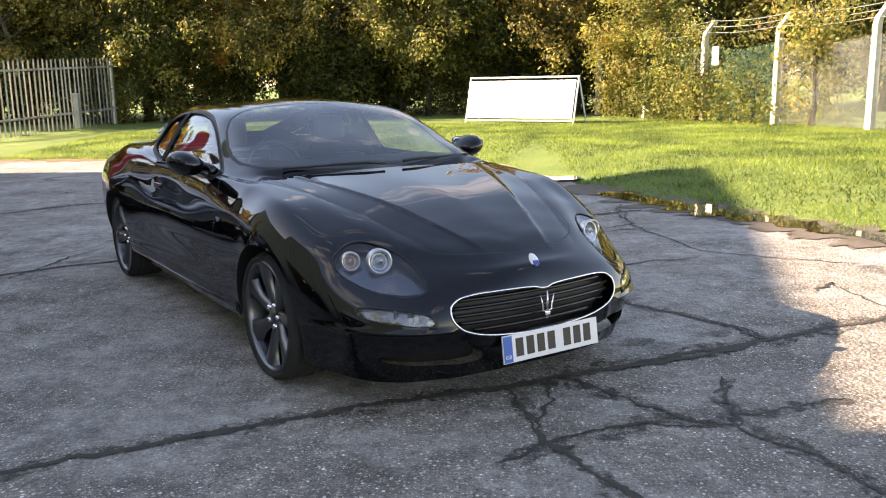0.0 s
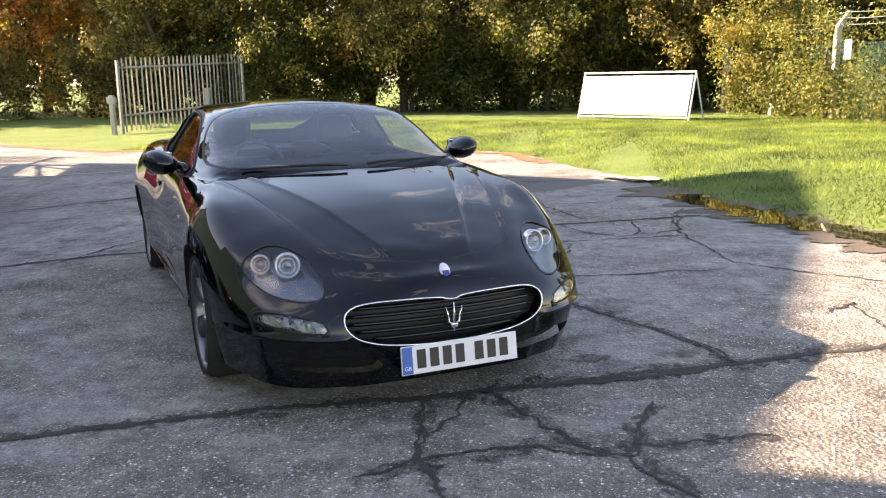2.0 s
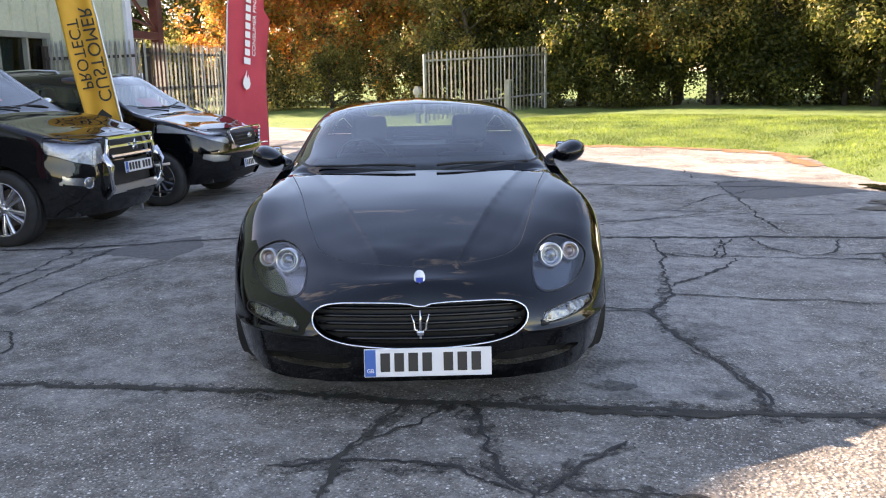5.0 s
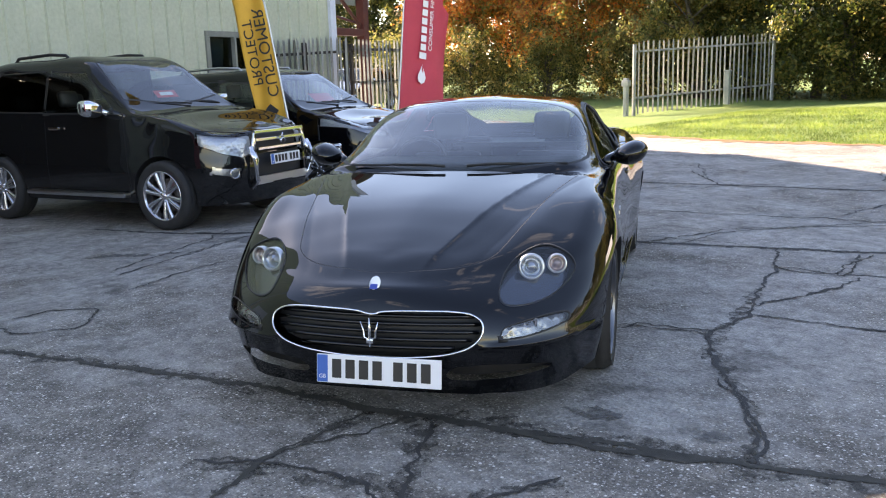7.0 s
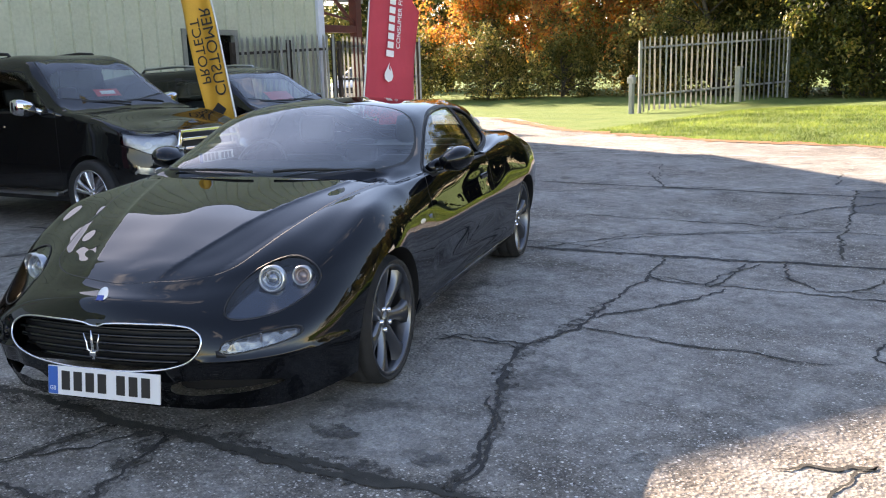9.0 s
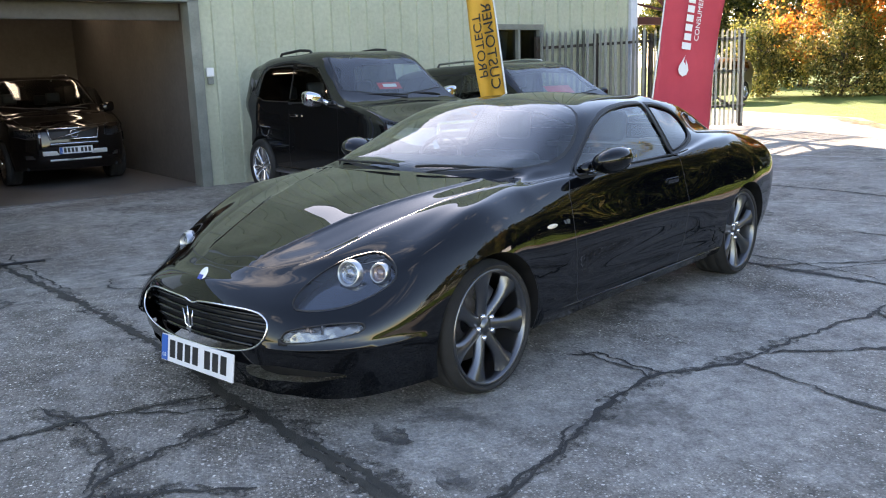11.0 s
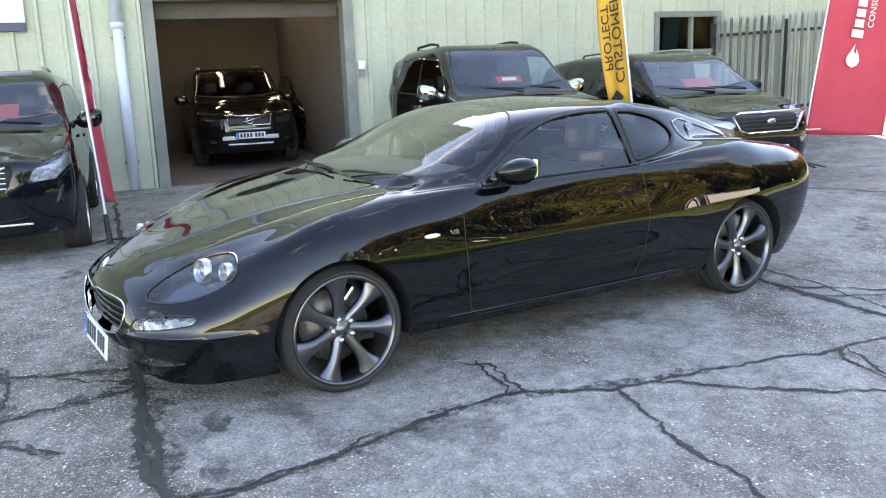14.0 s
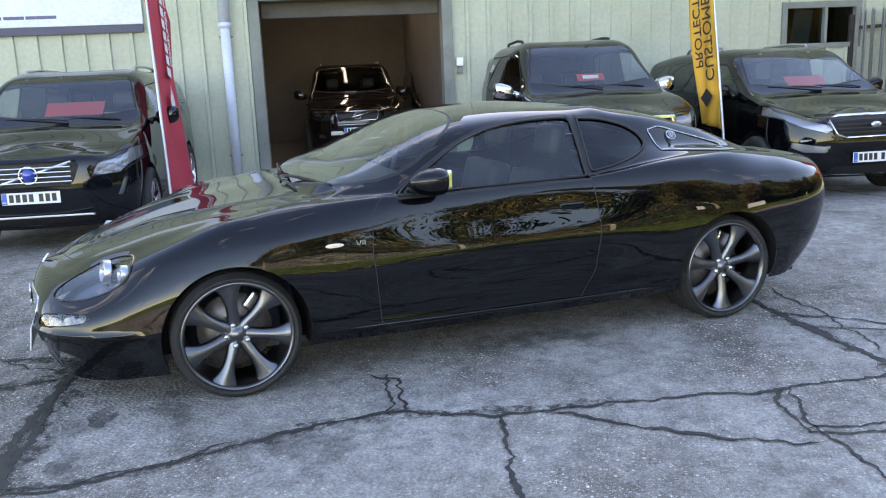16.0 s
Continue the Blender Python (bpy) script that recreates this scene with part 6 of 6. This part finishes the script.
def flag(name, at, heading, lean, height, width, cloth, label, start=.42, curve=.5, tip=0, drop=0.0):
    """A curved sail on a bending pole; its plane is local x (along the cloth) and z."""
    f = thing(name, pose(*at, tip, lean, heading), label, "flag")
    def pole(z):
        q = max(0, (z - height * .62) / (height * .38))
        return curve * q ** 2.2
    n = 30
    path = [(pole(z), 0, z) for z in np.linspace(-drop, height, n)]
    part("pole", tube(path, [.018 * (1 - .55 * i / n) for i in range(n)], 8), POLE, f, smooth=True)
    verts, faces = [], []
    cols = 14
    for i in range(n):
        z = start + (height - start) * i / (n - 1)
        w = width * min(1, .25 + (1 - i / (n - 1)) ** .55 * 1.05) if i > n * .6 else width
        drop = 0 if i else .16
        for k in range(cols):
            s = k / (cols - 1)
            x = pole(z) + .012 + w * s
            verts.append((x, .035 * math.sin(s * 5 + z * 1.4) * s + .02 * math.sin(z * 3 + s * 9), z - drop * (1 - s) * 0 + .10 * s * (1 if i == 0 else 0)))
    for i in range(n - 1):
        for k in range(cols - 1):
            a = i * cols + k
            faces.append((a, a + 1, a + cols + 1, a + cols))
    sail = from_lists("sail", verts, faces, cloth, f)
    sol = sail.modifiers.new("thick", "SOLIDIFY")
    sol.thickness = .002
    part("ground_spike", lathe([(.03, -drop), (.03, .12 - drop), (.022, .3 - drop)], 12, "Z"), TRIM, f, smooth=True)
    for a in (0, 90, 180, 270):
        part("foot_bar", tube([(0, 0, .05 - drop), (.4 * math.cos(radians(a)), .4 * math.sin(radians(a)), .012 - drop)], .012, 6), TRIM, f)
    return f


def flame(k=1.0):
    return [(0, -.13), (.06, -.10), (.085, -.04), (.06, .03), (.02, .09), (.03, .02), (-.01, .06), (0, .14), (-.045, .05), (-.075, .0), (-.085, -.05), (-.06, -.10)]


def red_flag(at, heading, lean, tip=0, height=3.9, width=.62, drop=0.0):
    f = flag("feather_flag", at, heading, lean, height, width, RED_CLOTH, "tall red advertising feather flag with white print", .42, tip=tip, drop=drop)
    for side in (1, -1):
        y = .045 * -side
        m = pose(width * .42, y, 1.52, 90, 0, 0) if side > 0 else pose(width * .42, y, 1.52, 90, 0, 180)
        turn = pose(0, 0, 0, 0, 0, 90)
        part("printed_emblem", slab([(x * 1.15, z * 1.15) for x, z in flame()], .002), FLAG_WHITE, f).matrix_basis = m
        for k in range(8):
            part("printed_bar", box(.13 if k else .17, .10, .002, (0.0, .30 + k * .135, 0), .0008), FLAG_WHITE, f).matrix_basis = m
        lettering("printed_word", "CONSUMER FINANCE", .12, m @ pose(.17 * side, .98, .001, 0, 0, 90), FLAG_WHITE, f)
    return f


red_flag((-7.35, 10.35, -.06), 100, 8, width=1.12, drop=.09)
red_flag((-3.60, 2.26, low(-3.6, 2.26)), 199, 13, -4, width=1.15)
yf = flag("feather_flag", (-6.25, 7.95, 0), 215, 8.5, 3.6, .40, YELLOW_CLOTH, "yellow advertising feather flag seen from its back", .62, drop=.15)
for y, mir in ((.05, 1), (-.05, 1)):
    m = pose(.0, y, 0, 90, 0, 0) if y < 0 else pose(0, y, 0, 90, 0, 180)
    sx = 1 if y < 0 else -1
    lettering("printed_word", "CUSTOMER", .215, m @ pose(.11 * sx, 1.75, 0, 0, 0, 90), FLAG_INK, yf, mirror=True)
    lettering("printed_word", "PROTECT", .19, m @ pose(.285 * sx, 1.78, 0, 0, 0, 90), FLAG_INK, yf, mirror=True)
    part("printed_mark", slab([(-.1, 0), (0, -.12), (.12, .0), (.02, .10)], .002), FLAG_INK, yf).matrix_basis = m @ pose(.2 * sx, 1.02, 0)

# ---- trees ----
def leaf_material(name, *colours):
    m = material(name, colours[0], 0.55)
    g = m.node_tree.nodes.new("ShaderNodeNewGeometry")
    stops = [(i / max(1, len(colours) - 1), c) for i, c in enumerate(colours)]
    c = ramp(m, g.outputs["Random Per Island"], *stops)
    c = mixed(m, 1.0, c, ramp(m, noise_tex(m, 0.9, 3, 0.6), (0.35, (0.5, 0.55, 0.5)), (0.5, (1.0, 1.0, 1.0)), (0.65, (1.7, 1.6, 1.5))), "MULTIPLY")
    o = m.node_tree.nodes.new("ShaderNodeObjectInfo")
    c = mixed(m, 1.0, c, ramp(m, o.outputs["Random"], (0.0, (0.75, 0.8, 0.7)), (1.0, (1.35, 1.2, 1.2))), "MULTIPLY")
    link(m, c, principled(m).inputs["Base Color"])
    p = principled(m)
    p.inputs["Transmission Weight"].default_value = 0.0
    n = m.node_tree.nodes
    tr, mix = n.new("ShaderNodeBsdfTranslucent"), n.new("ShaderNodeMixShader")
    src = p.inputs["Base Color"].links[0].from_socket
    link(m, src, tr.inputs[0])
    mix.inputs[0].default_value = 0.55
    link(m, p.outputs[0], mix.inputs[1])
    link(m, tr.outputs[0], mix.inputs[2])
    link(m, mix.outputs[0], n["Material Output"].inputs[0])
    return m


LEAF_DARK = leaf_material("dark_green_leaves", (.026, .042, .010), (.058, .081, .018), (.111, .130, .026), (.182, .169, .039))
LEAF_OLIVE = leaf_material("olive_leaves", (.11, .12, .035), (.22, .215, .06), (.34, .30, .085), (.45, .33, .11))
LEAF_ORANGE = leaf_material("orange_leaves", (.24, .09, .02), (.50, .19, .03), (.62, .29, .05), (.44, .32, .07), (.52, .11, .04))
LEAF_YELLOW = leaf_material("yellow_green_leaves", (.10, .14, .03), (.18, .22, .05), (.25, .27, .07), (.32, .26, .07))
BARK = varied("bark", (.035, .028, .02), (.10, .085, .065), 9, (.8, .95), relief=.7, distance=.02)


def leaves(name, centres, spread, count, size, mat, parent, seed, label=""):
    """Many small folded leaves about the given clump centres."""
    r = np.random.default_rng(seed)
    c = np.asarray(centres)[r.integers(0, len(centres), count)]
    p = c + r.normal(size=(count, 3)) * spread
    out = p - c
    out = out / (np.linalg.norm(out, axis=1)[:, None] + 1e-6) * .9 + np.array([0, 0, .3]) + r.normal(size=(count, 3)) * .5
    nrm = out / np.linalg.norm(out, axis=1)[:, None]
    a = np.cross(nrm, r.normal(size=(count, 3)))
    a /= np.linalg.norm(a, axis=1)[:, None]
    b = np.cross(nrm, a)
    s = size * r.uniform(.6, 1.4, (count, 1))
    v = np.stack([p - a * s, p + b * s * .55 + nrm * s * .18, p + a * s, p - b * s * .55 + nrm * s * .18], 1).reshape(-1, 3)
    v[:, 2] = np.maximum(v[:, 2], .03)
    me = bpy.data.meshes.new(name)
    me.vertices.add(len(v))
    me.vertices.foreach_set("co", v.ravel())
    me.loops.add(count * 4)
    me.loops.foreach_set("vertex_index", np.arange(count * 4))
    me.polygons.add(count)
    me.polygons.foreach_set("loop_start", np.arange(count) * 4)
    me.update(calc_edges=True)
    me.materials.append(mat)
    ob = new(name, me)
    ob.parent = parent
    return tagged(ob, label)


def tree(name, x, y, height, spread, low, count, size, mat, seed, label, category="tree", clump=.25, second=None):
    r = np.random.default_rng(seed)
    z0 = float(rise(x, y)) - .05
    t = thing(name, pose(x, y, z0), label, category)
    lean = r.normal(size=2) * .05
    top = Vector((lean[0] * height, lean[1] * height, height * .8))
    bm = tube([(0, 0, -.1), top * .3 + Vector((.06, .03, 0)), top * .65 - Vector((.05, .06, 0)), top], [height * .02 + .03, height * .016 + .02, .05, .015], 8)
    centres = []
    for k in range(int(11 + height * 1.6)):
        q = r.uniform(.12, .95)
        a = r.uniform(0, 2 * math.pi)
        z = low + (height - low) * q
        reach = spread * (1 - .62 * q ** 2.2) * r.uniform(.55, 1.05)
        tip = Vector((reach * math.cos(a), reach * math.sin(a), z))
        root = top * min(.95, max(.08, (z - .35 * reach) / height))
        limb = [root, root.lerp(tip, .5) + Vector((0, 0, .12 * reach)), tip]
        if name == "sapling":
            part("limb", tube(limb, [.022, .014, .005], 5), BARK, t, smooth=True)
        else:
            bm = tube(limb, [.045, .026, .008], 5, bm, False)
        for s in np.linspace(.35, 1.05, 7):
            centres.append(root.lerp(tip, s) + Vector(r.normal(size=3) * .42))
    part("trunk", bm, BARK, t, smooth=True)
    if second:
        k = int(count * .72)
        leaves("crown", centres, clump, k, size, mat, t, seed)
        leaves("turning_leaves", centres[::3], clump * .8, count - k, size, second, t, seed + 1)
    else:
        leaves("crown", centres, clump, count, size, mat, t, seed)
    return t


seed = 20
for i, x in enumerate(np.linspace(-17.5, 9.5, 17)):
    y = 31.2 + 1.2 * math.sin(i * 2.3)
    kind = [(LEAF_OLIVE, LEAF_ORANGE), (LEAF_OLIVE, LEAF_DARK), (LEAF_OLIVE, LEAF_DARK), (LEAF_DARK, LEAF_OLIVE), (LEAF_OLIVE, LEAF_YELLOW), (LEAF_DARK, LEAF_OLIVE)][i % 6]
    tree("hedgerow_tree", float(x), y, 7.6 + 1.4 * math.sin(i * 1.7), 3.0, 2.0, 28000, .064, kind[0], seed + i * 3, "dense dark green roadside tree beginning to turn" if kind[0] == LEAF_DARK else "olive green hedgerow tree in early autumn", second=kind[1])
for i, x in enumerate(np.linspace(-44, 26, 21)):
    y = 37.5 + 1.0 * math.sin(i * 1.9) - max(0, x - 10) * .35 - max(0, -18 - x) * .25
    tree("woodland_tree", float(x), y, 10.5 + 1.2 * math.sin(i * 2.7), 3.4, .3, 16000, .11, (LEAF_DARK, LEAF_OLIVE)[i % 2], seed + 400 + i * 3, "tall dark tree at the back of the roadside wood", second=(LEAF_OLIVE, LEAF_DARK)[i % 2])
for i, (x, y) in enumerate(((11.5, 30.2), (13.8, 28.0), (15.6, 25.0), (17.0, 21.5))):
    tree("hedgerow_tree", x, y, 6.6 + .6 * math.sin(i * 3.1), 2.3, .2, 20000, .062, LEAF_DARK, seed + 460 + i * 3, "dense dark green roadside tree beginning to turn", second=LEAF_OLIVE)
for i, x in enumerate(np.linspace(-15, 8, 13)):
    tree("undergrowth_shrub", float(x), 30.6 + .5 * math.sin(i * 1.9), 3.1 + .5 * math.sin(i * 2.9), 1.6, .1, 12000, .058, LEAF_DARK, seed + 100 + i * 3, "dark green shrub at the foot of the trees", "shrub", .26)
for i, (x, y, h) in enumerate(((-18.3, 31.5, 7.7), (-21.5, 29.7, 8.2), (-25.1, 28.5, 8.4), (-16.4, 34.7, 6.7))):
    tree("cherry_tree", x, y, h, 2.9, 1.9, 24000, .08, LEAF_ORANGE, seed + 200 + i * 3, "autumn cherry tree with orange and red leaves", second=LEAF_YELLOW)
for i, (x, y, h) in enumerate(((-17.3, 29.7, 2.5), (-20.0, 28.0, 2.8), (-23.1, 26.8, 2.6), (-26.3, 25.5, 2.9))):
    tree("bramble_bush", x, y, h, 1.8, .1, 12000, .055, LEAF_OLIVE, seed + 240 + i * 3, "brownish bramble bush under the autumn trees", "bush", .22, LEAF_DARK)
for i, (x, y, h, s) in enumerate(((5.6, 26.6, 4.6, 1.2), (6.3, 25.2, 2.9, 1.0), (6.7, 23.6, 2.2, .8), (7.6, 21.9, 1.5, .6), (8.3, 20.0, 3.0, .45))):
    tree("sapling", x, y, h, s, .1, int(3000 * h * s), .046, LEAF_YELLOW, seed + 270 + i * 3, "yellow-green sapling growing through the wire fence", "shrub", .18, LEAF_OLIVE)

# grass blades along the edge and over the near lawn
r = np.random.default_rng(77)
count = 200000
px, py = r.uniform(-9, 11, count), r.uniform(7.5, 24, count)
ex, ey = np.array(EDGE)[:, 0], np.array(EDGE)[:, 1]
keep = (py > np.interp(px, ex, ey) + .2) & (np.hypot(px - 1.6, py - 12.35) > .55)
px, py = px[keep], py[keep]
k = len(px)
a, hgt = r.uniform(0, 2 * math.pi, k), r.uniform(.022, .065, k)
gz = rise(px, py) - .03
w = .008
v = np.stack([np.stack([px - w * np.cos(a), py - w * np.sin(a), gz], 1), np.stack([px + w * np.cos(a), py + w * np.sin(a), gz], 1), np.stack([px + r.normal(size=k) * .03, py + r.normal(size=k) * .03, gz + hgt], 1)], 1).reshape(-1, 3)
me = bpy.data.meshes.new("grass_blades")
me.vertices.add(len(v))
me.vertices.foreach_set("co", v.ravel())
me.loops.add(k * 3)
me.loops.foreach_set("vertex_index", np.arange(k * 3))
me.polygons.add(k)
me.polygons.foreach_set("loop_start", np.arange(k) * 3)
me.update(calc_edges=True)
me.materials.append(leaf_material("grass_blade", (.08, .145, .022), (.125, .20, .032), (.16, .24, .045), (.23, .28, .075)))
tagged(new("grass", me), "short rough grass in full sun", "grass", kind="stuff")
